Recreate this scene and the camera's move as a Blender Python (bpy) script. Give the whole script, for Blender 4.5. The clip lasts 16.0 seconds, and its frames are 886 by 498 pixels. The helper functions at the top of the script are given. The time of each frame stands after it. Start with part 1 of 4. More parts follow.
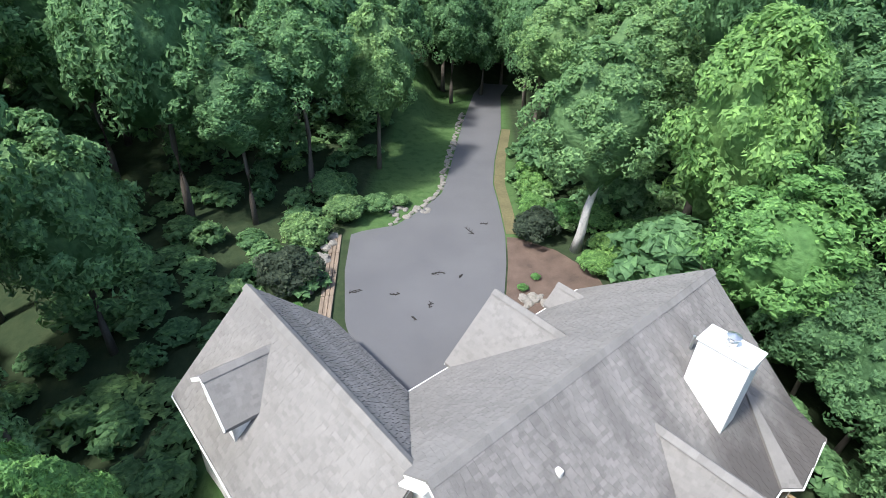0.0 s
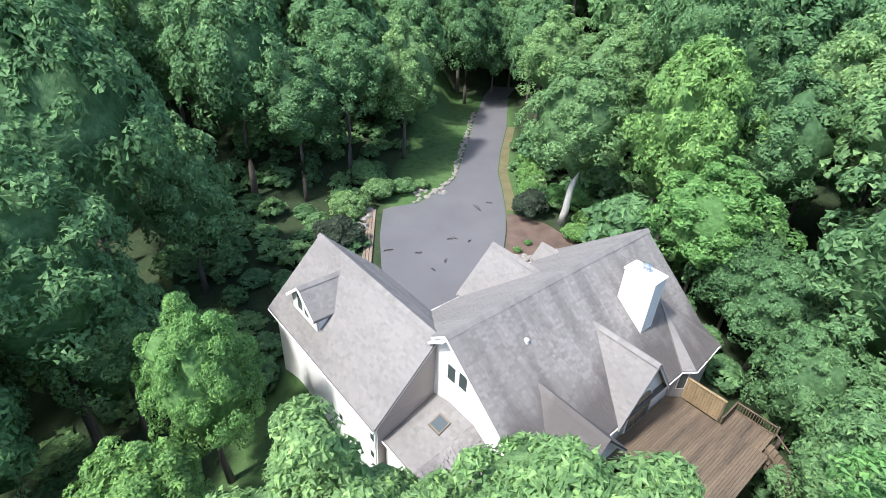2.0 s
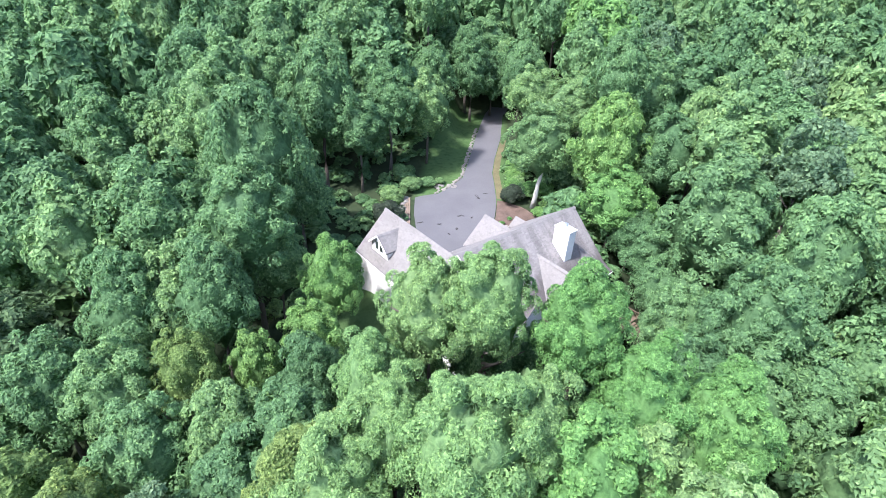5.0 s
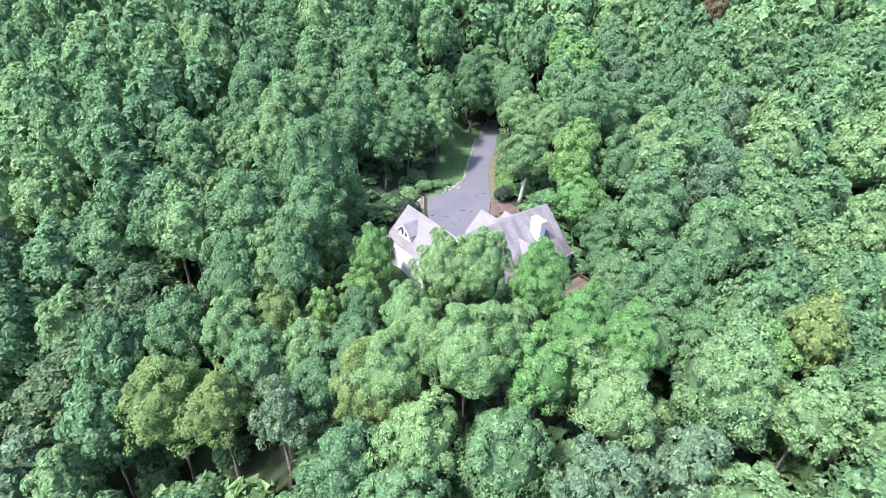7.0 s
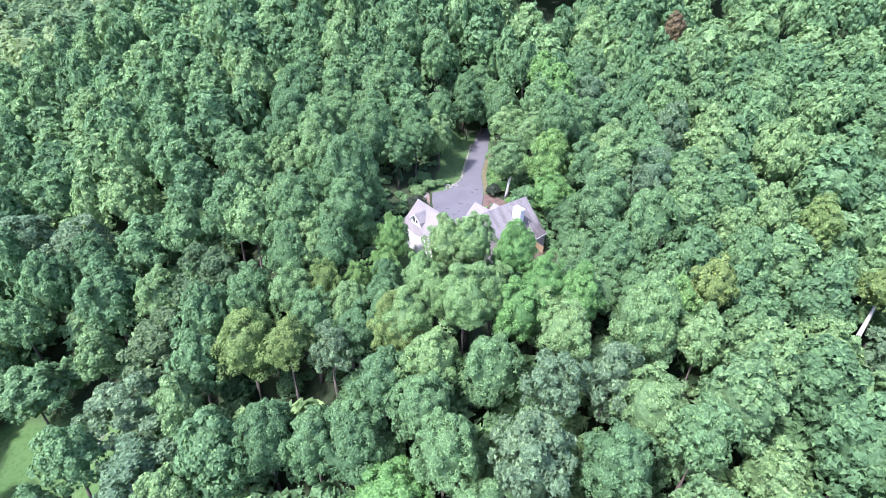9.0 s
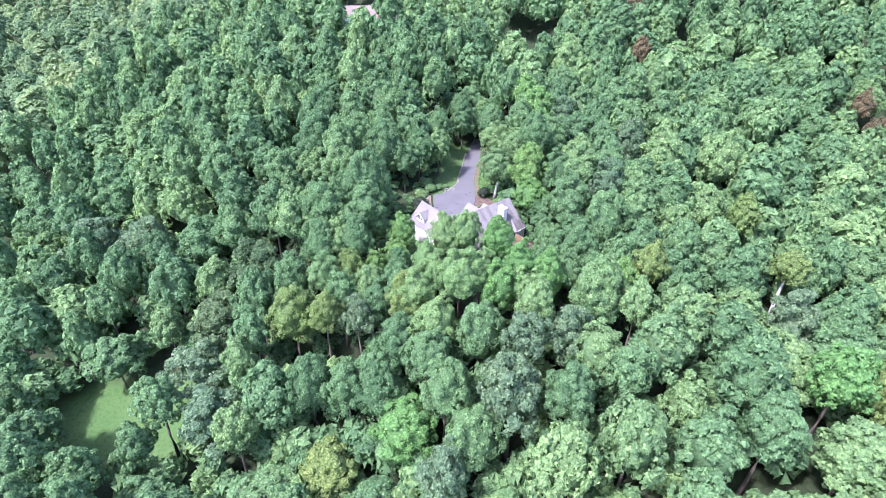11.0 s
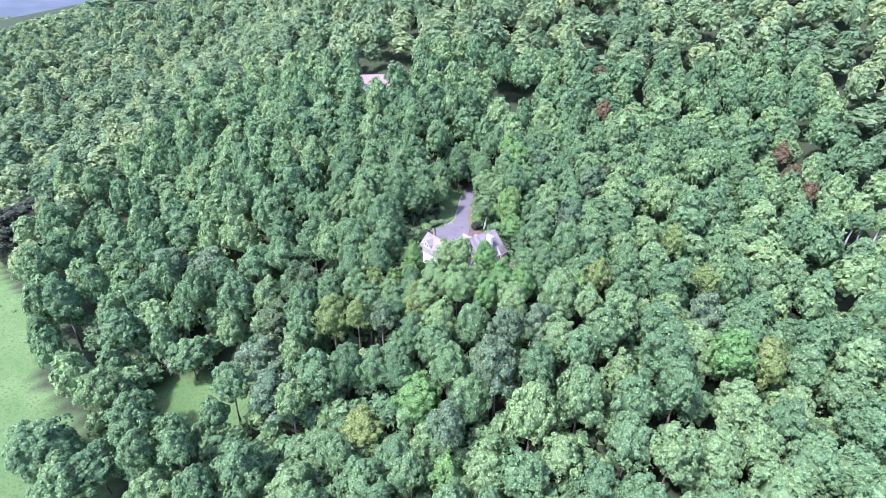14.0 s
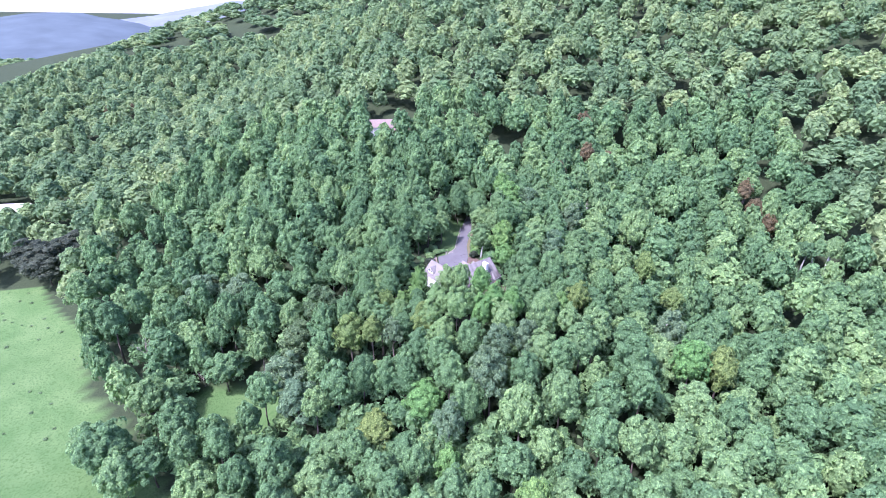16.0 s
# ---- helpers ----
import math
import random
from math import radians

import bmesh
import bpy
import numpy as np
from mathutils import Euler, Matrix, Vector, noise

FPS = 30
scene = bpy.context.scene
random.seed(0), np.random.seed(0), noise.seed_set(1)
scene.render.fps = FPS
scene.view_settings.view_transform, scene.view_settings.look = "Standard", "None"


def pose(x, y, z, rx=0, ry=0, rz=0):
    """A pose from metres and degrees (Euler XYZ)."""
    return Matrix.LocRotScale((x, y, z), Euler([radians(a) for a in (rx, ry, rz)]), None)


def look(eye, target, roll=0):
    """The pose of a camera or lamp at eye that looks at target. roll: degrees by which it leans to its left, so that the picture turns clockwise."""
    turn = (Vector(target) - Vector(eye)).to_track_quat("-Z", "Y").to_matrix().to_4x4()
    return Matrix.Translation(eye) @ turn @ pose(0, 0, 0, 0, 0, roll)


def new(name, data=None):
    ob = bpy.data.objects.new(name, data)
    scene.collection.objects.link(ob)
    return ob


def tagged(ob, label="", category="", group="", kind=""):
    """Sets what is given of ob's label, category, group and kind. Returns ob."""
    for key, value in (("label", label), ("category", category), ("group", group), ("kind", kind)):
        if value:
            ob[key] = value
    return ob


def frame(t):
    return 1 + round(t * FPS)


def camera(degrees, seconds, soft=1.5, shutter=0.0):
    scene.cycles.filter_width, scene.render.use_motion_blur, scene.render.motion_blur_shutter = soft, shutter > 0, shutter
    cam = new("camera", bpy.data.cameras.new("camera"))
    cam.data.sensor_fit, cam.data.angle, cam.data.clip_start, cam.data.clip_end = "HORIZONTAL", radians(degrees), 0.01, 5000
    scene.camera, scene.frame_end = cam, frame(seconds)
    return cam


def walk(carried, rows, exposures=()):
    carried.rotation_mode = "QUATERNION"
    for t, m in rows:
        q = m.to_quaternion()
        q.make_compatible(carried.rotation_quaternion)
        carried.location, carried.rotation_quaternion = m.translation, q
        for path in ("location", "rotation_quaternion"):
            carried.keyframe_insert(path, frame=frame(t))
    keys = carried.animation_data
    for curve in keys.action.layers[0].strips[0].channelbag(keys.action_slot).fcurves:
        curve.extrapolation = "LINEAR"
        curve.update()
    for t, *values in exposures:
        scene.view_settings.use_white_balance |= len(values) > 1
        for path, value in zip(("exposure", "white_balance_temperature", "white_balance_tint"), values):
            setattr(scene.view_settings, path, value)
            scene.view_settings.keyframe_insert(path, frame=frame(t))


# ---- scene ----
cam = camera(79.5, 16.0, soft=0.8)
PATH = [
    (0, (-0.153, 0.264, 20.937), (-0.19, 1.954, 19.869), 3.0),
    (0.5, (-0.042, -1.733, 21.443), (-0.106, -0.045, 20.372), 3.1),
    (1, (0.041, -3.985, 22.29), (-0.036, -2.303, 21.211), 3.1),
    (1.5, (0.1, -6.682, 23.353), (0.019, -5.001, 22.272), 3.0),
    (2, (0.131, -9.773, 24.596), (0.05, -8.092, 23.515), 3.0),
    (2.5, (0.11, -13.111, 25.994), (0.033, -11.43, 24.913), 2.9),
    (3, (0.172, -16.793, 27.584), (0.095, -15.114, 26.501), 2.8),
    (3.5, (0.356, -20.739, 29.271), (0.27, -19.059, 28.189), 2.6),
    (4, (0.485, -24.977, 31.14), (0.392, -23.295, 30.062), 2.7),
    (6.5, (0.84, -47.284, 43.289), (0.734, -45.614, 42.193), 3.0),
    (7, (0.963, -52.562, 46.097), (0.858, -50.894, 44.998), 2.9),
    (7.5, (1.249, -57.81, 48.696), (1.141, -56.142, 47.598), 2.6),
    (8, (1.588, -63.005, 51.049), (1.479, -61.336, 49.953), 2.4),
    (8.5, (1.861, -68.527, 53.545), (1.751, -66.857, 52.451), 2.1),
    (9, (2.122, -74.01, 56.26), (2.013, -72.341, 55.163), 1.9),
    (11.5, (4.168, -101.975, 71.008), (4.057, -100.303, 69.916), 1.1),
    (12, (4.46, -107.75, 73.604), (4.348, -106.064, 72.534), 1.0),
    (12.5, (4.65, -113.737, 76.102), (4.539, -112.036, 75.057), 1.0),
    (13, (4.878, -119.859, 78.651), (4.767, -118.141, 77.633), 0.9),
    (13.5, (5.126, -125.808, 81.215), (5.015, -124.075, 80.222), 0.9),
    (14, (5.433, -131.657, 83.809), (5.32, -129.91, 82.843), 0.8),
    (14.5, (5.671, -137.439, 86.418), (5.557, -135.679, 85.476), 0.7),
    (15, (5.913, -143.223, 89.007), (5.797, -141.449, 88.091), 0.7),
    (15.5, (6.061, -148.931, 91.662), (5.944, -147.144, 90.772), 0.6),
    (16, (6.13, -154.583, 94.312), (6.014, -152.783, 93.448), 0.6),
]
EXPOSURES = [(0, 1.5, 6450, 7), (4, 1.92, 6250, 14), (8, 2.06, 5950, 25), (12, 2.16, 5800, 34), (16, 2.02, 5650, 41)]
walk(cam, [(t, look(eye, target, roll)) for t, eye, target, roll in PATH], EXPOSURES)

# ---------------- world and sun ----------------
SUN_TO = Vector((-0.66, -0.52, 1.25)).normalized()
world = bpy.data.worlds.new("sky")
scene.world = world
world.use_nodes = True
wn = world.node_tree
sky = wn.nodes.new("ShaderNodeTexSky")
sky.sky_type, sky.sun_disc = "NISHITA", False
sky.sun_elevation = math.asin(SUN_TO.z)
sky.sun_rotation = math.atan2(SUN_TO.x, SUN_TO.y)
sky.dust_density, sky.air_density = 2.0, 1.0
wn.links.new(sky.outputs[0], wn.nodes["Background"].inputs[0])
wn.nodes["Background"].inputs[1].default_value = 0.15
sun = new("sun", bpy.data.lights.new("sun", "SUN"))
sun.data.energy, sun.data.angle, sun.data.color = 2.45, radians(5.0), (1.0, 0.97, 0.93)
sun.matrix_world = look(SUN_TO * 300, (0, 0, 0))


# ---------------- materials ----------------
def mat(name):
    m = bpy.data.materials.new(name)
    m.use_nodes = True
    nt = m.node_tree
    return m, nt, nt.nodes["Principled BSDF"]


def nd(nt, kind, **kw):
    n = nt.nodes.new(kind)
    for k, v in kw.items():
        n.inputs[k.replace("_", " ")].default_value = v
    return n


def ramp(nt, fac, stops):
    r = nt.nodes.new("ShaderNodeValToRGB")
    while len(r.color_ramp.elements) < len(stops):
        r.color_ramp.elements.new(0.5)
    for e, (p, c) in zip(r.color_ramp.elements, stops):
        e.position, e.color = p, (*c, 1)
    nt.links.new(fac, r.inputs[0])
    return r.outputs[0]


def blend(nt, fac, a, b, mode="MIX"):
    n = nt.nodes.new("ShaderNodeMix")
    n.data_type, n.blend_type = "RGBA", mode
    for sock, v in ((n.inputs[0], fac), (n.inputs[6], a), (n.inputs[7], b)):
        if hasattr(v, "is_linked"):
            nt.links.new(v, sock)
        else:
            sock.default_value = v if isinstance(v, float) else (*v, 1)
    return n.outputs[2]


def noisy(nt, scale, detail=4.0, stretch=None, obj=True):
    tc = nt.nodes.new("ShaderNodeTexCoord")
    mp = nt.nodes.new("ShaderNodeMapping")
    mp.inputs["Scale"].default_value = stretch or (1, 1, 1)
    nt.links.new(tc.outputs["Object"], mp.inputs[0])
    n = nd(nt, "ShaderNodeTexNoise", Scale=scale, Detail=detail)
    nt.links.new(mp.outputs[0], n.inputs["Vector"])
    return n.outputs[0]


def bump(nt, bsdf, height, strength=0.3, dist=0.02):
    b = nd(nt, "ShaderNodeBump", Strength=strength, Distance=dist)
    nt.links.new(height, b.inputs["Height"])
    nt.links.new(b.outputs[0], bsdf.inputs["Normal"])


def surface(name, dark, light, scale, rough=0.8, fine=40.0, bumps=0.3, stretch=None, metal=0.0, dist=0.02):
    m, nt, b = mat(name)
    big = noisy(nt, scale, 5.0, stretch)
    small = noisy(nt, fine, 3.0, stretch)
    c = ramp(nt, big, [(0.3, dark), (0.7, light)])
    c = blend(nt, 0.35, c, ramp(nt, small, [(0.3, tuple(v * 0.6 for v in dark)), (0.7, light)]))
    nt.links.new(c, b.inputs["Base Color"])
    b.inputs["Roughness"].default_value, b.inputs["Metallic"].default_value = rough, metal
    bump(nt, b, small, bumps, dist)
    return m


def shingle_mat(name, dark, light, stain, moss=0.0):
    """Weathered asphalt shingles: tone by tab, granules, long dark algae streaks that run down the slope."""
    m, nt, b = mat(name)
    g = nt.nodes.new("ShaderNodeNewGeometry")
    tab = ramp(nt, g.outputs["Random Per Island"], [(0.0, dark), (1.0, light)])
    patch = noisy(nt, 0.5, 5.0)
    c = blend(nt, ramp(nt, patch, [(0.35, (0, 0, 0)), (0.7, (0.5, 0.5, 0.5))]), tab, light)
    streak = noisy(nt, 0.9, 4.0, (1.0, 0.16, 0.16))
    amount = ramp(nt, streak, [(0.42, (0, 0, 0)), (0.62, (stain, stain, stain))])
    c = blend(nt, amount, c, (0.05, 0.046, 0.045))
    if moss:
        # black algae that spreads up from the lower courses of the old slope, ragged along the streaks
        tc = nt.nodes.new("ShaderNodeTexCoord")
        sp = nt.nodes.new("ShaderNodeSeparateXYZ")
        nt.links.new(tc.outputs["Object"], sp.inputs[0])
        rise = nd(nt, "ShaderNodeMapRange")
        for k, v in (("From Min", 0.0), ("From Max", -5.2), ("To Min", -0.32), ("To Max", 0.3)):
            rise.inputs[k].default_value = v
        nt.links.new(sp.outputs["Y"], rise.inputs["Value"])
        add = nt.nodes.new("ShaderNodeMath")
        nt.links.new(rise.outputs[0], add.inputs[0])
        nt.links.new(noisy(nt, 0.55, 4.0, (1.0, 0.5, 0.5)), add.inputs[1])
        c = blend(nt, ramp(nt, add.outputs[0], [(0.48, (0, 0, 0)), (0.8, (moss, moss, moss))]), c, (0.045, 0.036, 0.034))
    grain = noisy(nt, 60.0, 2.0)
    c = blend(nt, 0.25, c, ramp(nt, grain, [(0.3, (0.06, 0.06, 0.06)), (0.7, (0.26, 0.255, 0.25))]))
    nt.links.new(c, b.inputs["Base Color"])
    b.inputs["Roughness"].default_value = 0.9
    bump(nt, b, grain, 0.4, 0.01)
    return m


def leaf_mat(name, deep, mid, tip, vary=0.9):
    """Broad leaves: a tone for each tree, spray and leaf, light shining through."""
    m, nt, b = mat(name)
    g = nt.nodes.new("ShaderNodeNewGeometry")
    o = nt.nodes.new("ShaderNodeObjectInfo")

    def attr(label):
        a = nt.nodes.new("ShaderNodeAttribute")
        a.attribute_name = label
        return a.outputs["Fac"]

    def calc(op, x, y):
        n = nt.nodes.new("ShaderNodeMath")
        n.operation = op
        for k, v in enumerate((x, y)):
            if isinstance(v, float):
                n.inputs[k].default_value = v
            else:
                nt.links.new(v, n.inputs[k])
        return n.outputs[0]

    tone = calc("FRACT", calc("ADD", o.outputs["Random"], attr("tone")), 0.0)
    tree = ramp(nt, tone, [(0.0, deep), (0.5, mid), (0.86, tip), (1.0, deep)])
    spray = ramp(nt, g.outputs["Random Per Island"], [(0.0, (1 - 0.38 * vary, 1 - 0.33 * vary, 1 - 0.37 * vary)), (0.6, (1.0, 1.0, 1.0)), (1.0, (1 + 0.5 * vary, 1 + 0.42 * vary, 1 + 0.26 * vary))])
    c = blend(nt, 1.0, tree, spray, "MULTIPLY")
    fine = noisy(nt, 2.6, 3.0)
    c = blend(nt, 1.0, c, ramp(nt, fine, [(0.32, (0.68, 0.72, 0.68)), (0.68, (1.25, 1.22, 1.16))]), "MULTIPLY")
    nt.links.new(c, b.inputs["Base Color"])
    bump(nt, b, fine, 0.6, 0.3)
    b.inputs["Roughness"].default_value = 0.6
    b.inputs["Specular IOR Level"].default_value = 0.14
    tr = nt.nodes.new("ShaderNodeBsdfTranslucent")
    nt.links.new(c, tr.inputs[0])
    mx = nt.nodes.new("ShaderNodeMixShader")
    mx.inputs[0].default_value = 0.48
    nt.links.new(b.outputs[0], mx.inputs[1])
    nt.links.new(tr.outputs[0], mx.inputs[2])
    out = mx.outputs[0]
    nt.links.new(out, nt.nodes["Material Output"].inputs[0])
    return m


LEAF = leaf_mat("broad_leaves", (0.118, 0.232, 0.116), (0.162, 0.298, 0.143), (0.226, 0.366, 0.165))
PALE = leaf_mat("pale_leaves", (0.196, 0.345, 0.15), (0.214, 0.36, 0.157), (0.234, 0.372, 0.165), 1.0)
# far trees: LEAF tones made paler, the haze of the distance painted in
HAZED_LEAF = leaf_mat("hazed_leaves", (0.135, 0.24, 0.128), (0.2, 0.315, 0.158), (0.27, 0.375, 0.178), 0.7)
LIME = leaf_mat("lime_leaves", (0.146, 0.318, 0.115), (0.168, 0.335, 0.121), (0.204, 0.356, 0.128))
GREY = leaf_mat("pine_needles", (0.15, 0.255, 0.156), (0.166, 0.268, 0.16), (0.18, 0.28, 0.164))
YELLOW = leaf_mat("yellow_leaves", (0.175, 0.276, 0.1), (0.192, 0.286, 0.105), (0.212, 0.3, 0.108))
OLIVE = leaf_mat("olive_needles", (0.112, 0.19, 0.1), (0.124, 0.202, 0.105), (0.136, 0.214, 0.11))
PURPLE = leaf_mat("bronze_leaves", (0.06, 0.085, 0.065), (0.07, 0.095, 0.07), (0.08, 0.105, 0.075))
RUST = leaf_mat("rusty_dead_leaves", (0.17, 0.145, 0.088), (0.19, 0.158, 0.096), (0.21, 0.172, 0.105))
BARK = surface("bark", (0.07, 0.055, 0.045), (0.16, 0.14, 0.12), 2.0, 0.95, 20.0, 0.6, (1, 1, 0.2))
PALE_BARK = surface("pale_bark", (0.42, 0.41, 0.38), (0.66, 0.64, 0.6), 1.5, 0.9, 12.0, 0.4, (1, 1, 0.3))
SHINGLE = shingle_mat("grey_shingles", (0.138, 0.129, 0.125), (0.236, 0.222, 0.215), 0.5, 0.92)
SHINGLE_CLEAN = shingle_mat("clean_grey_shingles", (0.142, 0.134, 0.129), (0.206, 0.196, 0.189), 0.2)
WHITE = surface("white_siding", (0.74, 0.73, 0.71), (0.83, 0.82, 0.8), 0.6, 0.6, 8.0, 0.05)
# darker than WHITE, for the house walls on the deck side
BEIGE = surface("beige_wall", (0.40, 0.355, 0.33), (0.46, 0.41, 0.38), 0.8, 0.9, 60.0, 0.3)
TRIM = surface("white_trim", (0.76, 0.76, 0.75), (0.84, 0.84, 0.83), 1.0, 0.5, 20.0, 0.03)
ASPHALT = surface("asphalt", (0.092, 0.092, 0.101), (0.122, 0.121, 0.130), 0.25, 0.9, 70.0, 0.3)
MULCH = surface("mulch", (0.06, 0.04, 0.032), (0.145, 0.10, 0.078), 0.8, 0.95, 18.0, 0.8, None, 0.0, 0.05)
ROCK = surface("pale_rock", (0.14, 0.13, 0.115), (0.30, 0.28, 0.255), 1.2, 0.9, 9.0, 0.6, None, 0.0, 0.04)
TIMBER = surface("weathered_timber", (0.13, 0.095, 0.07), (0.27, 0.21, 0.16), 1.5, 0.85, 14.0, 0.4, (0.25, 2, 2))
PANELWOOD = surface("golden_panel_boards", (0.15, 0.105, 0.055), (0.32, 0.235, 0.135), 1.2, 0.8, 12.0, 0.3, (2, 2, 0.4))
DECKWOOD = surface("stained_deck_boards", (0.035, 0.027, 0.021), (0.18, 0.132, 0.088), 0.7, 0.8, 9.0, 0.3, (0.3, 3, 2))
METAL = surface("galvanised_steel", (0.55, 0.56, 0.58), (0.7, 0.71, 0.72), 3.0, 0.35, 30.0, 0.05, None, 0.9)
RED_DIRT = surface("red_dirt", (0.22, 0.12, 0.085), (0.36, 0.22, 0.16), 0.4, 0.95, 4.0, 0.5)


def glass_mat():
    m, nt, b = mat("window_glass")
    b.inputs["Base Color"].default_value = (0.045, 0.06, 0.06, 1)
    b.inputs["Roughness"].default_value = 0.06
    b.inputs["Specular IOR Level"].default_value = 0.9
    return m


GLASS = glass_mat()


# ---------------- mesh helpers ----------------
def mesh_of(name, verts, faces, material, smooth=False):
    me = bpy.data.meshes.new(name)
    me.from_pydata([tuple(v) for v in verts], [], faces)
    me.materials.append(material)
    if smooth:
        me.shade_smooth()
    me.update()
    return me


def part(name, me, parent, label=""):
    ob = new(name, me)
    ob.parent = parent
    return tagged(ob, label)


def thing(name, m, label, category, group="", kind=""):
    ob = new(name)
    ob.empty_display_size = 0.3
    ob.matrix_world = m
    return tagged(ob, label, category, group, kind)


def box_data(x0, x1, y0, y1, z0, z1, bev=0.0):
    v = [(x, y, z) for x in (x0, x1) for y in (y0, y1) for z in (z0, z1)]
    f = [(0, 1, 3, 2), (4, 6, 7, 5), (0, 4, 5, 1), (2, 3, 7, 6), (0, 2, 6, 4), (1, 5, 7, 3)]
    return v, f


def box(name, x0, x1, y0, y1, z0, z1, material, parent, label="", bevel=0.015):
    bm = bmesh.new()
    v, f = box_data(x0, x1, y0, y1, z0, z1)
    vs = [bm.verts.new(p) for p in v]
    for q in f:
        bm.faces.new([vs[i] for i in q])
    if bevel:
        bmesh.ops.bevel(bm, geom=bm.edges[:], offset=bevel, segments=1, affect="EDGES")
    bmesh.ops.recalc_face_normals(bm, faces=bm.faces[:])
    me = bpy.data.meshes.new(name)
    bm.to_mesh(me)
    bm.free()
    me.materials.append(material)
    return part(name, me, parent, label)


def prism(name, poly, offset, material, parent, label=""):
    """A flat polygon given a thickness along offset."""
    n = len(poly)
    low = [Vector(p) + Vector(offset) for p in poly]
    verts = [Vector(p) for p in poly] + low
    faces = [tuple(range(n)), tuple(range(2 * n - 1, n - 1, -1))]
    faces += [(i, n + i, n + (i + 1) % n, (i + 1) % n) for i in range(n)]
    me = mesh_of(name, verts, faces, material)
    bm = bmesh.new()
    bm.from_mesh(me)
    bmesh.ops.recalc_face_normals(bm, faces=bm.faces[:])
    bm.to_mesh(me)
    bm.free()
    return part(name, me, parent, label)


def tube_data(points, radii, sides=8, cap=True):
    verts, faces = [], []
    for k, (p, r) in enumerate(zip(points, radii)):
        d = Vector(points[min(k + 1, len(points) - 1)]) - Vector(points[max(k - 1, 0)])
        q = d.to_track_quat("Z", "Y")
        for s in range(sides):
            a = 2 * math.pi * s / sides
            verts.append(Vector(p) + q @ Vector((r * math.cos(a), r * math.sin(a), 0)))
    for k in range(len(points) - 1):
        for s in range(sides):
            a, b = k * sides + s, k * sides + (s + 1) % sides
            faces.append((a, b, b + sides, a + sides))
    if cap:
        faces.append(tuple(range(sides))[::-1])
        faces.append(tuple(range((len(points) - 1) * sides, len(points) * sides)))
    return verts, faces


def merged(chunks):
    verts, faces = [], []
    for v, f in chunks:
        n = len(verts)
        verts += list(v)
        faces += [tuple(i + n for i in q) for q in f]
    return verts, faces


# ---------------- terrain ----------------
GX = np.array([-500.0, -230, -120, -70, -30, 5, 40, 80, 140, 500])
GY = np.array([-250.0, -70, -40, -12, 20, 60, 110, 180, 380, 800])
GZ = np.array([
    [-36, -36, -36, -36, -36, -36, -34, -32, -28, 0],
    [-34, -38, -37, -39, -39, -37, -36, -26, -23, 11],
    [-34, -36, -38, -41, -44, -29, -16, -22, -20, 14],
    [-34, -40, -33, -36, -17, -9, -11, -20, -32, 22],
    [-34, -40, -33, -19, -3, 0, -5, -14, -18, 35],
    [-32, -38, -17, 2, 3, 0, 2, -5, -16, 55],
    [-31, -28, 0, 15, 16, 15, 12, 3, 11, 85],
    [-33, -27, 10, 27, 33, 40, 34, 34, 37, 113],
    [-20, -10, 56, 79, 93, 102, 106, 111, 118, 162],
    [36, 115, 129, 143, 154, 161, 164, 167, 172, 190]], float)
STEP, X0, X1, Y0, Y1 = 10.0, -500.0, 500.0, -250.0, 800.0
_xs, _ys = np.arange(X0, X1 + 1, STEP), np.arange(Y0, Y1 + 1, STEP)
_rows = np.array([np.interp(_xs, GX, r) for r in GZ])
HEIGHTS = np.array([np.interp(_ys, GY, _rows[:, i]) for i in range(len(_xs))])
for _ in range(5):
    p = np.pad(HEIGHTS, 1, mode="edge")
    HEIGHTS = (p[:-2, 1:-1] + p[2:, 1:-1] + p[1:-1, :-2] + p[1:-1, 2:] + 2 * p[1:-1, 1:-1]) / 6


def step01(x, a, b):
    t = np.clip((x - a) / (b - a), 0, 1)
    return t * t * (3 - 2 * t)


def ground(x, y):
    """Height of the land, for numbers or arrays."""
    x, y = np.asarray(x, float), np.asarray(y, float)
    fx, fy = np.clip((x - X0) / STEP, 0, len(_xs) - 1.001), np.clip((y - Y0) / STEP, 0, len(_ys) - 1.001)
    i, j = fx.astype(int), fy.astype(int)
    a, b = fx - i, fy - j
    z = (HEIGHTS[i, j] * (1 - a) + HEIGHTS[i + 1, j] * a) * (1 - b) + (HEIGHTS[i, j + 1] * (1 - a) + HEIGHTS[i + 1, j + 1] * a) * b
    z = np.maximum(z - 0.36 * np.maximum(0, -500 - x), -45)
    # the levelled shelf for drive and house
    shelf = step01(x, -12.5, -8.6) * (1 - step01(x, 14, 24)) * step01(y, 10, 19) * (1 - step01(y, 46, 70))
    shelf = np.maximum(shelf, step01(x, -6, -3) * (1 - step01(x, 7, 11)) * step01(y, 30, 36) * (1 - step01(y, 72, 90)))
    yard = np.where((y < 24) & (y > -4), 1.0, 0) * (1 - step01(np.hypot(x + 11, y - 12), 9, 16))
    z = z * (1 - 0.75 * yard) + (-1.4 + 0.25 * (x + 2) + 0.06 * (y - 8)) * 0.75 * yard
    return z * (1 - shelf) + (-0.05 + 0.012 * (y - 25)) * shelf


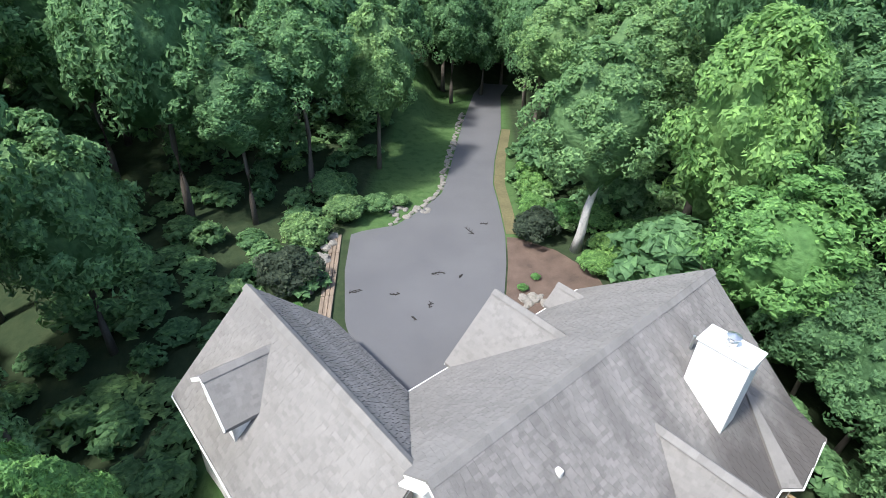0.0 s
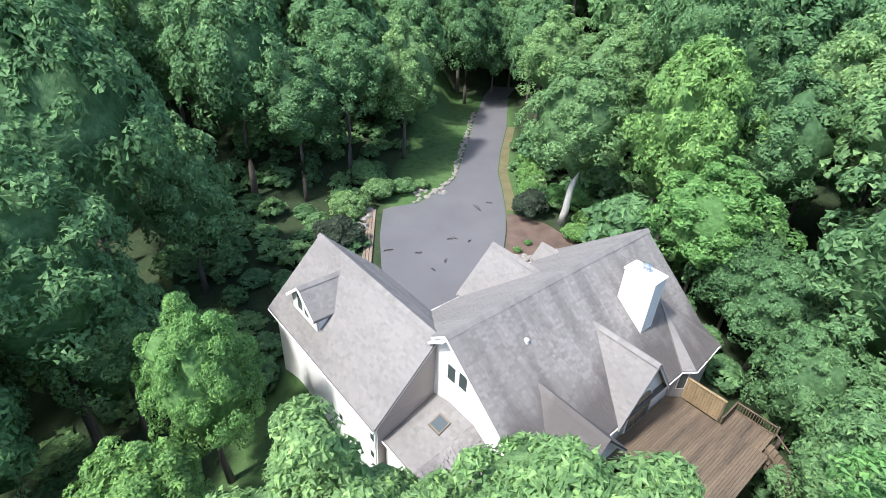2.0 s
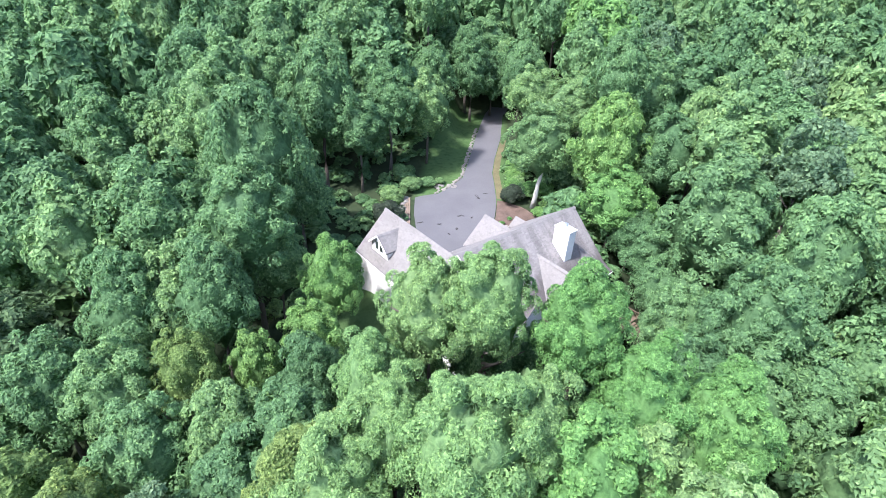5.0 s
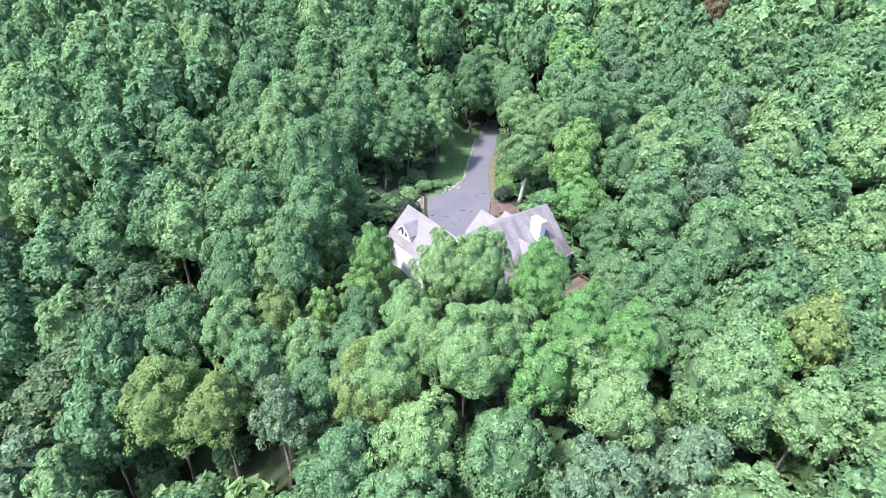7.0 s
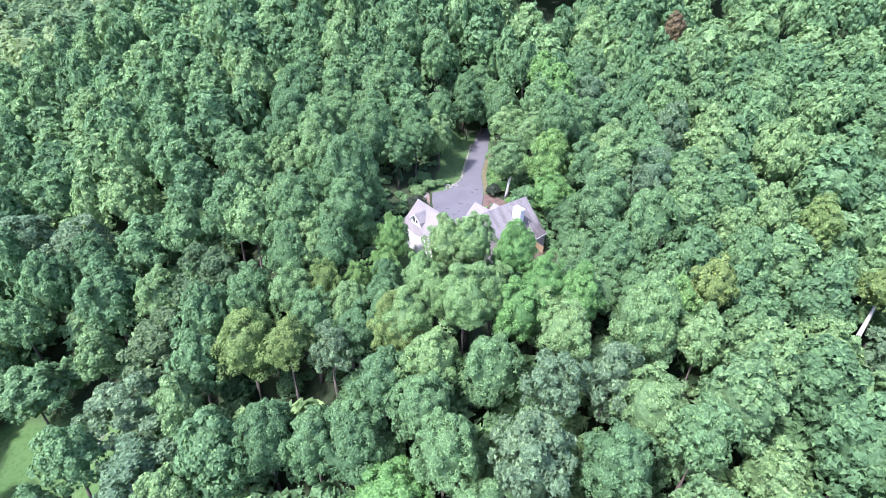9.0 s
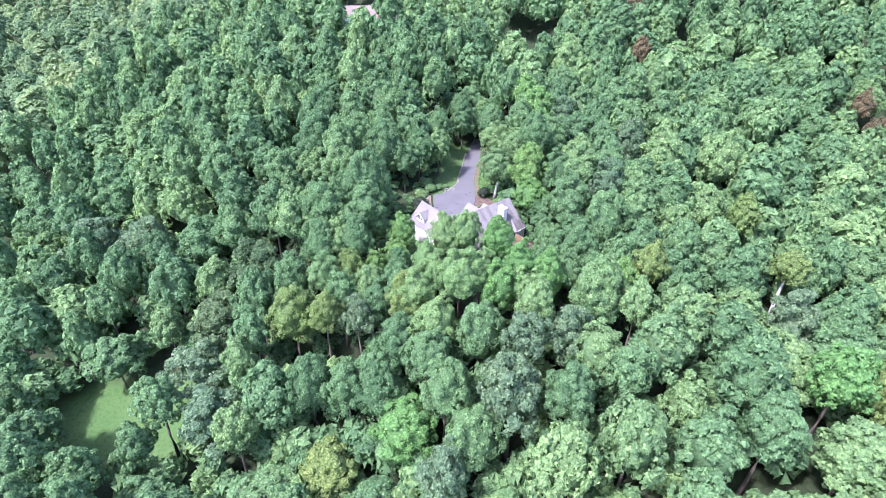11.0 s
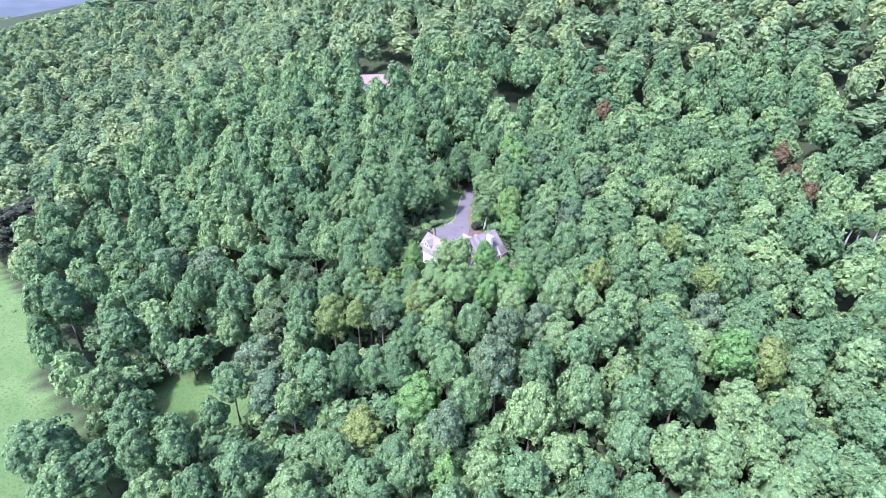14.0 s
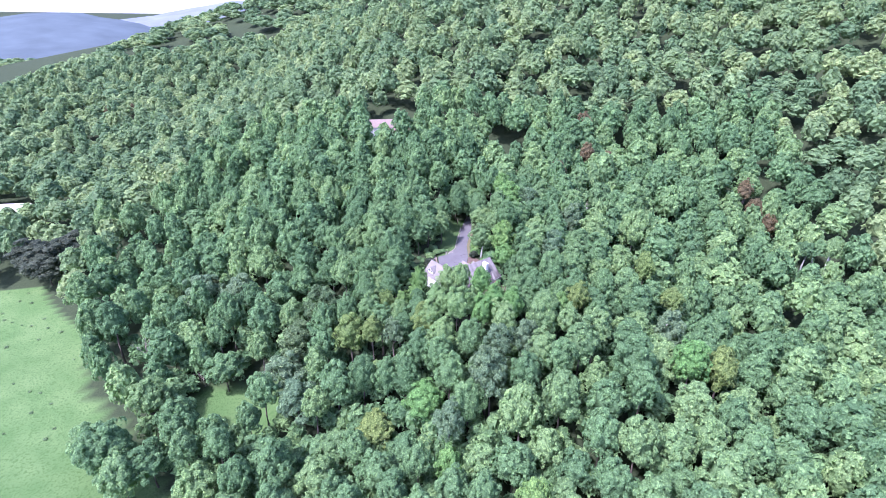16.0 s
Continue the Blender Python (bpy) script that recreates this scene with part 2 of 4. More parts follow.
def sheet(name, xs, ys, material, label, category, z_of, keep=None):
    X, Y = np.meshgrid(xs, ys, indexing="ij")
    Z = z_of(X, Y)
    n, m = X.shape
    verts = np.stack([X, Y, Z], -1).reshape(-1, 3)
    faces = [(i * m + j, (i + 1) * m + j, (i + 1) * m + j + 1, i * m + j + 1) for i in range(n - 1) for j in range(m - 1)]
    me = mesh_of(name, verts, faces, material, True)
    return tagged(new(name, me), label, category, "", "structure")


def spread(stops):
    out = []
    for a, b, s in stops:
        out += list(np.arange(a, b, s))
    return np.array(out + [stops[-1][1]])


MEADOW_EDGE = lambda x, y: -95 - 1.05 * (y + 41) + 5 * np.sin(y * 0.11) - x


def ground_mat():
    """Forest floor, with meadow grass in the valley and lawn beside house and drive."""
    m, nt, b = mat("ground_cover")
    a = nt.nodes.new("ShaderNodeAttribute")
    a.attribute_name = "grass"
    big, small = noisy(nt, 0.08, 5.0), noisy(nt, 1.3, 4.0)
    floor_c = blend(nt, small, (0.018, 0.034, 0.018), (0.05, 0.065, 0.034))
    grass_c = blend(nt, ramp(nt, big, [(0.35, (0, 0, 0)), (0.65, (1, 1, 1))]), (0.062, 0.122, 0.042), (0.09, 0.152, 0.058))
    grass_c = blend(nt, ramp(nt, small, [(0.5, (0, 0, 0)), (0.66, (0.8, 0.8, 0.8))]), grass_c, (0.045, 0.098, 0.03))
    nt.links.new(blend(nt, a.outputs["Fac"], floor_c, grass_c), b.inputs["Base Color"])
    b.inputs["Specular IOR Level"].default_value = 0.05
    b.inputs["Roughness"].default_value = 0.95
    bump(nt, b, small, 0.6, 0.3)
    return m


land = sheet("ground", spread([(-4800, -500, 430), (-500, -230, 15), (-230, -30, 4), (-30, 30, 1.2), (30, 130, 4), (130, 500, 12), (500, 4800, 430)]),
             spread([(-4800, -250, 400), (-250, -60, 8), (-60, 0, 4), (0, 75, 1.2), (75, 250, 5), (250, 800, 16), (800, 4800, 400)]),
             ground_mat(), "wooded hillside with leaf litter, valley meadow and lawn", "ground", ground)
_v = np.array([v.co for v in land.data.vertices])
_gr = np.where((MEADOW_EDGE(_v[:, 0], _v[:, 1]) > 0) & (_v[:, 1] < 52) & (_v[:, 1] > -120), 1.0, 0.0)
_gr = np.maximum(_gr, np.where((np.hypot((_v[:, 0] + 74) / 17, (_v[:, 1] + 20) / 12) < 1), 1.0, 0.0))
_gr = np.maximum(_gr, np.where((np.hypot((_v[:, 0] + 9.5) / 4.5, (_v[:, 1] - 11) / 7.5) < 1), 0.7, 0.0))
_gr = np.maximum(_gr, np.where((_v[:, 0] > -8) & (_v[:, 0] < 6) & (_v[:, 1] > 34) & (_v[:, 1] < 72), 0.8, 0.0))
land.data.attributes.new("grass", "FLOAT", "POINT").data.foreach_set("value", _gr.astype(np.float32))

# ---------------- drive, beds, walls of stone and timber ----------------
def strip(name, ys, left, right, lift, material, label, category):
    cols, verts, faces = 9, [], []
    for y in ys:
        for c in range(cols):
            x = left(y) + (right(y) - left(y)) * c / (cols - 1)
            verts.append((x, y, float(ground(x, y)) + lift))
    for i in range(len(ys) - 1):
        for c in range(cols - 1):
            a = i * cols + c
            faces.append((a, a + 1, a + cols + 1, a + cols))
    me = mesh_of(name, verts, faces, material, True)
    return tagged(new(name, me), label, category, "", "structure")


def along(ys, xs):
    return lambda y: float(np.interp(y, ys, xs))


DRIVE_L = along([17, 24.5, 29.8, 34.6, 35.4, 36.2, 39.2, 42.3, 49.2, 61, 72, 84], [-3.0, -6.3, -7.4, -7.9, -6.4, -4.7, -2.8, -1.4, -0.8, 0.1, 1.3, 5.0])
DRIVE_R = along([17, 24, 28.4, 31.8, 35.7, 40.3, 44.6, 50, 59, 72, 84], [2.5, 3.0, 3.4, 3.7, 3.8, 3.5, 3.1, 3.4, 4.4, 4.9, 9.0])
drive = strip("driveway", np.concatenate([np.arange(17, 48, 0.6), np.arange(48, 84, 1.2)]), DRIVE_L, DRIVE_R, 0.06, ASPHALT, "worn grey asphalt driveway widening to a parking court", "driveway")
strip("mulch_bed", np.arange(26.4, 35.5, 0.7), lambda y: DRIVE_R(y) + 0.12, along([26, 28, 31, 34, 35.5], [8.5, 10.5, 10, 7.6, 4.6]), 0.05, MULCH, "brown mulch bed between drive and house", "flower bed")
strip("grass_verge", np.arange(36, 60, 1.0), lambda y: DRIVE_R(y) + 0.1, lambda y: DRIVE_R(y) + 1.1, 0.05, surface("dry_verge", (0.09, 0.085, 0.04), (0.15, 0.13, 0.065), 0.5, 0.95, 6.0, 0.5), "strip of dry grass along the driveway", "verge")


def rock_mesh(name, seed, material):
    rng = random.Random(seed)
    bm = bmesh.new()
    bmesh.ops.create_icosphere(bm, subdivisions=2, radius=0.5)
    off = Vector((rng.random() * 50, rng.random() * 50, 0))
    for v in bm.verts:
        v.co *= 1 + 0.45 * noise.noise(v.co * 2.2 + off)
        v.co.z *= 0.65
    me = bpy.data.meshes.new(name)
    bm.to_mesh(me)
    bm.free()
    me.materials.append(material)
    return me


ROCKS = [rock_mesh("stone", s, ROCK) for s in range(5)]


def stones(name, places, label, group):
    rng = random.Random(len(places))
    for x, y, s in places:
        ob = new(name, ROCKS[rng.randrange(5)])
        ob.matrix_world = Matrix.Translation((x, y, float(ground(x, y)) + 0.1 * s)) @ Matrix.Rotation(rng.random() * 6, 4, "Z") @ Matrix.Diagonal((s * rng.uniform(0.7, 1.2), s * rng.uniform(0.7, 1.1), s * rng.uniform(0.6, 1), 1))
        tagged(ob, label, "stone", group)


_r = random.Random(4)
stones("border_stone", [(DRIVE_L(y) - 0.35 + _r.uniform(-0.25, 0.2), y, _r.uniform(0.35, 0.7)) for y in np.arange(36.3, 64, 0.42)], "pale grey stone in the low border of the lawn", "stones along the drive")
stones("border_stone", [(-2.3 - _r.random() * 3.0, 37.6 + _r.random() * 1.6, _r.uniform(0.3, 0.6)) for _ in range(26)], "pale rubble stone at the corner of the lawn", "stones along the drive")
stones("bed_stone", [(4.3 + _r.random() * 3.2, 27.0 + _r.random() * 1.5, _r.uniform(0.4, 0.9)) for _ in range(22)], "grey boulder edging the mulch bed beside the house", "stones of the mulch bed")
stones("wall_stone", [(-9.3 + _r.uniform(-0.5, 0.4), 27.5 + 0.8 * k + _r.uniform(-0.2, 0.2), _r.uniform(0.6, 1.1)) for k in range(9)], "pale boulder behind the timber retaining wall", "stones behind the timber wall")

edge = thing("timber_wall", pose(-7.0, 24.4, 0, 0, 0, 98), "low weathered timber retaining wall beside the drive", "retaining wall")
for k in range(3):
    for j in range(4):
        box("sleeper", 0.05 + j * 2.5, 2.5 + j * 2.5, 0.15 + 0.28 * k, 0.4 + 0.28 * k, -0.35, 0.16 - 0.04 * k, TIMBER, edge, bevel=0.02)


TWIG = surface("dark_wet_twig", (0.012, 0.011, 0.01), (0.03, 0.026, 0.022), 4.0, 0.9, 30.0, 0.3)


def twig(x, y, turn, size):
    rng = random.Random(int(x * 100 + y))
    t = thing("fallen_twig", pose(x, y, float(ground(x, y)) + 0.085, 0, 0, turn), "small dark fallen twig lying on the asphalt", "twig", "twigs on the drive")
    chunks = [tube_data([(0, 0, 0), (0.35 * size, 0.05, 0.01), (0.8 * size, -0.04, 0)], [0.035, 0.028, 0.015], 5)]
    for k in range(4):
        a = 0.2 * size * k
        chunks.append(tube_data([(a, 0, 0), (a + 0.2 * size, rng.choice((-1, 1)) * 0.22 * size, 0.01)], [0.035, 0.014], 5))
    part("twig", mesh_of("twig", *merged(chunks), TWIG), t)


for tx, ty, ta, ts_ in ((-1.5, 30.0, 20, 0.9), (1.4, 35.6, 130, 1.2), (-1.4, 26.4, 80, 0.6), (-6.6, 27.3, 40, 0.8), (-3.4, 27.6, 200, 0.6), (-2.4, 25.4, 310, 0.4), (0.4, 29.8, 70, 0.4), (1.9, 37.2, 10, 0.6)):
    twig(tx, ty, ta, ts_ * 1.3)


# ---------------- house ----------------
house = thing("house", pose(0.056, 9.411, 0, 0, 0, 44), "large white house with steep weathered grey shingle roofs", "house")
RIDGE, RV, K, HALF = 7.36, 0.4, 0.77, 6.6
LR, LU, LHALF = 6.46, 0.05, 4.1
EV = RIDGE - K * HALF
SIDE = lambda u, v: LR - abs(u - LU)
MAIN = lambda u, v: RIDGE - K * abs(v - RV)


def inside(p, poly):
    c = False
    for (x0, y0), (x1, y1) in zip(poly, poly[1:] + poly[:1]):
        if (y0 > p[1]) != (y1 > p[1]) and p[0] < (x1 - x0) * (p[1] - y0) / (y1 - y0) + x0:
            c = not c
    return c


def slope(poly, down, material, name="roof", thick=0.16, row=0.165, wide=0.3, label=""):
    """One roof plane: a slab with overlapping shingle tabs laid in courses. poly: corners in order; down: a point vector pointing down the slope."""
    P = [Vector(p) for p in poly]
    nrm = Vector((0, 0, 0))
    for a, b in zip(P, P[1:] + P[:1]):
        nrm += a.cross(b)
    nrm.normalize()
    if nrm.z < 0:
        nrm = -nrm
    dn = Vector(down)
    dn = (dn - nrm * dn.dot(nrm)).normalized()
    ac = nrm.cross(dn)
    slab = prism(name, P, (0, 0, -thick), material, house, label)
    o = P[0]
    flat = [((p - o).dot(ac), (p - o).dot(dn)) for p in P]
    lo_a, hi_a = min(f[0] for f in flat), max(f[0] for f in flat)
    lo_d, hi_d = min(f[1] for f in flat), max(f[1] for f in flat)
    rng = random.Random(round(hi_a * 100))
    verts, faces = [], []
    r = 0
    d = lo_d
    while d < hi_d:
        a = lo_a - (r % 2) * wide * 0.5 - rng.random() * 0.1
        while a < hi_a:
            w = wide * rng.choice((0.7, 1.0, 1.0, 1.3))
            if inside((a + w / 2, d + row * 0.5), flat) and inside((a + 0.02, d + row * 0.7), flat) and inside((a + w - 0.02, d + row * 0.7), flat):
                t = (0.007 if material is SHINGLE_CLEAN else 0.022) + rng.random() * 0.01
                base = o + ac * a + dn * d
                n0 = len(verts)
                g = 0.018
                q = [(g, 0.0, 0.003), (w - g, 0.0, 0.003), (w - g, row + 0.02, t), (g, row + 0.02, t), (g, row + 0.02, -0.01), (w - g, row + 0.02, -0.01)]
                verts += [base + ac * x + dn * y + nrm * z for x, y, z in q]
                faces += [(n0, n0 + 3, n0 + 2, n0 + 1), (n0 + 3, n0 + 4, n0 + 5, n0 + 2), (n0, n0 + 4, n0 + 3), (n0 + 1, n0 + 2, n0 + 5)]
            a += w
        d += row
        r += 1
    me = mesh_of("shingles", verts, faces, material)
    bm = bmesh.new()
    bm.from_mesh(me)
    bmesh.ops.recalc_face_normals(bm, faces=bm.faces[:])
    bm.to_mesh(me)
    bm.free()
    s = part("shingles", me, slab)
    s["kind"] = "stuff"
    return slab


def cap(a, b, name="ridge_cap", w=0.24, material=None):
    """Ridge shingles along a line."""
    a, b = Vector(a), Vector(b)
    d = (b - a)
    n = max(2, int(d.length / 0.3))
    side = d.cross(Vector((0, 0, 1))).normalized()
    verts, faces = [], []
    for i in range(n):
        p, q = a + d * (i / n), a + d * ((i + 1.15) / n)
        k = len(verts)
        for c, z in ((p, 0.045), (q, 0.065)):
            verts += [c + side * w + Vector((0, 0, z - w * 0.8)), c + Vector((0, 0, z)), c - side * w + Vector((0, 0, z - w * 0.8))]
        faces += [(k, k + 1, k + 4, k + 3), (k + 1, k + 2, k + 5, k + 4)]
    ob = part(name, mesh_of(name, verts, faces, material or SHINGLE_CLEAN), house)
    ob["kind"] = "stuff"
    return ob


def rail(a, b, name, material, w=0.06, h=0.09, parent=None, label=""):
    a, b = Vector(a), Vector(b)
    m = (b - a)
    q = m.to_track_quat("X", "Z").to_matrix().to_4x4()
    ob = box(name, 0, m.length, -w, w, -h, h, material, parent or house, label, 0.01)
    ob.matrix_local = Matrix.Translation(a) @ q
    return ob


# main wing, slopes towards the deck and towards the drive
E1 = 12.5
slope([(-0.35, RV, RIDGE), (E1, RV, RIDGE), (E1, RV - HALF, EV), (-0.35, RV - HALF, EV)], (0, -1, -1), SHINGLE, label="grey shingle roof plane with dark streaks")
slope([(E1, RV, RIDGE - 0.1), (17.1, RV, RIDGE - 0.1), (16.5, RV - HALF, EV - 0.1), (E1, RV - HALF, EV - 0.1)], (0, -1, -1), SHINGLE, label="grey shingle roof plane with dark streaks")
VA = RV + (RIDGE - LR) / K
VE = RV + (RIDGE - (LR - LHALF)) / K
slope([(-0.35, RV, RIDGE), (17.1, RV, RIDGE - 0.02), (17.1, RV + HALF, EV), (LU + LHALF, VE, LR - LHALF), (LU, VA, LR), (-0.35, VA - 0.1, MAIN(0, VA - 0.1))], (0, 1, -1), SHINGLE_CLEAN, label="pale grey shingle roof plane")
cap((-0.35, RV, RIDGE), (E1, RV, RIDGE))
cap((E1, RV, RIDGE - 0.08), (17.1, RV, RIDGE - 0.08))
# side wing
slope([(LU, 1.2, LR), (LU, 13.45, LR), (LU - LHALF, 13.45, LR - LHALF), (LU - LHALF, 1.2, LR - LHALF)], (-1, 0, -1), SHINGLE_CLEAN, label="pale grey shingle roof plane")
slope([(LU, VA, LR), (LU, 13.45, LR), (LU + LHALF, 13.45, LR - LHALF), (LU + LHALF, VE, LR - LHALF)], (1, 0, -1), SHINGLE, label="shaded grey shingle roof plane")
cap((LU, 1.2, LR), (LU, 13.45, LR))


def gable(u, z, tip, root, half, k, out, material, name):
    """A cross gable whose ridge runs along v: two slopes, a face wall with its trim."""
    zl = z - half * k
    vr = lambda zz: RV + out * (RIDGE - zz) / K
    for s in (-1, 1):
        slope([(u, tip, z), (u, vr(z), z), (u + s * half, vr(zl), zl), (u + s * half, tip, zl)], (s, 0, -1), material, label="gable roof plane in grey shingles")
    cap((u, tip, z), (u, vr(z) - out * 0.1, z), material=material)
    f = tip - out * 0.35
    prism("gable_wall", [(u - half + 0.2, f, zl + 0.05), (u + half - 0.2, f, zl + 0.05), (u, f, z - 0.15)], (0, -out * 0.2, 0), WHITE, house)
    for s in (-1, 1):
        rail((u + s * half, tip - out * 0.02, zl - 0.16), (u, tip - out * 0.02, z - 0.16), "fascia", TRIM, 0.02, 0.06)


gable(9.8, 5.4, 7.3, 3.0, 3.1, 0.97, 1, SHINGLE_CLEAN, "front_gable")
gable(15.2, 3.45, 7.25, 5.8, 1.1, 0.95, 1, SHINGLE_CLEAN, "porch_gable")
gable(8.55, 5.4, -6.35, -2.14, 2.45, 1.3, -1, SHINGLE_CLEAN, "deck_gable")
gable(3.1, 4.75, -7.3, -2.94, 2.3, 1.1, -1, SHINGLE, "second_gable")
# small hipped end above the deck
AP = (14.3, -2.95, 4.85)
slope([AP, (12.55, -6.2, 2.36), (13.2, -6.75, 2.36)], (-1, -1, -1), SHINGLE_CLEAN, label="small hipped roof plane")
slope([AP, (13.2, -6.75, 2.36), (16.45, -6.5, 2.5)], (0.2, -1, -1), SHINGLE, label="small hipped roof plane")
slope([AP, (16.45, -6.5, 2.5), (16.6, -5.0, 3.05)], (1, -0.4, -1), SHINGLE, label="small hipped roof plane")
cap(AP, (16.45, -6.5, 2.5), material=SHINGLE)

# walls
box("wall", 0.0, 16.6, -5.75, 6.6, -4.5, 2.35, WHITE, house, "white painted wall", 0.0)
box("wall", LU - LHALF + 0.35, LU + LHALF - 0.35, 1.45, 13.1, -6.0, 2.4, WHITE, house, "white painted wall", 0.0)
prism("gable_wall", [(0.0, RV - 6.2, EV + 0.05), (0.0, RV + 2.0, EV + 0.05), (0.0, RV + 2.0, MAIN(0, RV + 2) - 0.2), (0.0, RV, RIDGE - 0.2)], (0.25, 0, 0), WHITE, house, "white gable wall with two windows")
prism("gable_wall", [(16.75, RV - 6.2, EV), (16.75, RV + 6.2, EV), (16.75, RV, RIDGE - 0.25)], (-0.25, 0, 0), WHITE, house)
prism("gable_wall", [(LU - 3.75, 1.42, 2.42), (LU + 0.6, 1.42, 2.42), (LU + 0.6, 1.42, LR - 0.75), (LU, 1.42, LR - 0.2)], (0, 0.25, 0), BEIGE, house, "beige gable wall")
prism("gable_wall", [(LU - 3.75, 13.12, 2.38), (LU + 3.75, 13.12, 2.38), (LU, 13.12, LR - 0.2)], (0, -0.25, 0), WHITE, house)
prism("gable_wall", [(LU - 3.75, 1.41, -2.0), (-0.02, 1.41, -2.0), (-0.02, 1.41, 2.4), (LU - 3.75, 1.41, 2.4)], (0, 0.04, 0), BEIGE, house, "beige wall")
# trim, gutters, fascias
for a, b in (((-0.34, RV, RIDGE - 0.17), (-0.34, RV - HALF, EV - 0.12)), ((-0.34, RV, RIDGE - 0.17), (-0.34, VA - 0.15, MAIN(0, VA) - 0.05)), ((17.08, RV, RIDGE - 0.2), (16.47, RV - HALF, EV - 0.2)), ((17.08, RV, RIDGE - 0.15), (17.08, RV + HALF, EV - 0.12)),
             ((LU, 1.22, LR - 0.17), (LU - LHALF, 1.22, LR - LHALF - 0.16)), ((LU, 13.43, LR - 0.17), (LU - LHALF, 13.43, LR - LHALF - 0.16)), ((LU, 13.43, LR - 0.17), (LU + LHALF, 13.43, LR - LHALF - 0.16))):
    rail(a, b, "fascia", TRIM, 0.02, 0.07)
for a, b in (((LU - LHALF - 0.05, 1.2, LR - LHALF - 0.16), (LU - LHALF - 0.05, 13.45, LR - LHALF - 0.16)), ((LU + LHALF + 0.05, VE + 0.1, LR - LHALF - 0.16), (LU + LHALF + 0.05, 13.45, LR - LHALF - 0.16)),
             ((LU + LHALF + 0.1, RV + HALF + 0.05, EV - 0.08), (6.7, RV + HALF + 0.05, EV - 0.08)), ((12.9, RV + HALF + 0.05, EV - 0.08), (17.1, RV + HALF + 0.05, EV - 0.08)),
             ((-0.35, RV - HALF - 0.05, EV - 0.08), (0.75, RV - HALF - 0.05, EV - 0.08)), ((5.4, RV - HALF - 0.05, EV - 0.08), (6.1, RV - HALF - 0.05, EV - 0.08)), ((11.0, RV - HALF - 0.05, EV - 0.08), (12.5, RV - HALF - 0.05, EV - 0.08)),
             ((13.2, -6.8, 2.28), (16.5, -6.55, 2.42)), ((12.5, -6.25, 2.28), (13.2, -6.8, 2.28))):
    rail(a, b, "gutter", TRIM, 0.03, 0.035)
rail((-0.42, 1.45, 6.15), (-0.42, RV - 0.05, 7.0), "gable_return", TRIM, 0.12, 0.06)
rail((LU - 3.95, 1.32, 2.2), (LU - 3.95, 1.32, -1.6), "downspout", TRIM, 0.05, 0.05)


def window(face, a, z, w, h, axis, sign, panes=1):
    """A window standing on a wall: frame, sill and panes. axis 0: wall faces along u at u=face; 1: along v."""
    def place(a0, a1, d0, d1, z0, z1):
        lo, hi = sorted((face + sign * d0, face + sign * d1))
        return (lo, hi, a0, a1, z0, z1) if axis == 0 else (a0, a1, lo, hi, z0, z1)
    fr = box("window", *place(a - w / 2 - 0.09, a + w / 2 + 0.09, 0.003, 0.05, z - h / 2 - 0.09, z + h / 2 + 0.09), TRIM, house, "white framed window", 0.01)
    for k in range(panes):
        x0, x1 = a - w / 2 + w * k / panes + 0.03, a - w / 2 + w * (k + 1) / panes - 0.03
        box("pane", *place(x0, x1, 0.045, 0.06, z - h / 2 + 0.02, z + h / 2 - 0.02), GLASS, fr, bevel=0.0)
    box("sill", *place(a - w / 2 - 0.13, a + w / 2 + 0.13, 0.0, 0.1, z - h / 2 - 0.15, z - h / 2 - 0.09), TRIM, fr, bevel=0.01)


window(0.0, 0.08, 4.85, 0.62, 1.0, 0, -1)
window(0.0, -0.78, 4.95, 0.62, 1.0, 0, -1)
for v, z, w, h in ((1.8, 1.35, 0.5, 1.2), (1.9, -0.4, 0.4, 0.5), (5.2, -0.6, 0.4, 0.5)):
    window(LU - LHALF + 0.35, v, z, w, h, 0, -1)

# dormer on the side wing
DV, DZ, DU, DW = 9.95, 5.78, -3.15, 1.55
KD = 0.85
for s in (-1, 1):
    ze = DZ - KD * (DW + 0.14)
    slope([(DU - 0.32, DV, DZ), (LU - (LR - DZ), DV, DZ), (LU - (LR - ze), DV + s * (DW + 0.14), ze), (DU - 0.32, DV + s * (DW + 0.14), ze)], (0, s, -1), SHINGLE_CLEAN, label="dormer roof plane in grey shingles")
    rail((DU - 0.31, DV + s * (DW + 0.14), ze - 0.1), (DU - 0.31, DV, DZ - 0.1), "fascia", TRIM, 0.03, 0.09)
    prism("dormer_cheek", [(DU, DV + s * DW, 3.35), (DU, DV + s * DW, DZ - KD * DW - 0.12), (-1.6, DV + s * DW, DZ - KD * DW - 0.12), (-2.2, DV + s * DW, 4.1)], (0, -s * 0.12, 0), WHITE, house)
cap((DU - 0.32, DV, DZ), (LU - (LR - DZ) + 0.1, DV, DZ))
prism("dormer_wall", [(DU, DV - DW, 3.3), (DU, DV + DW, 3.3), (DU, DV + DW, DZ - KD * DW - 0.1), (DU, DV, DZ - 0.15), (DU, DV - DW, DZ - KD * DW - 0.1)], (0.12, 0, 0), WHITE, house, "white dormer front")
window(DU, DV - 0.42, 4.3, 0.6, 1.05, 0, -1)
window(DU, DV + 0.42, 4.3, 0.6, 1.05, 0, -1)

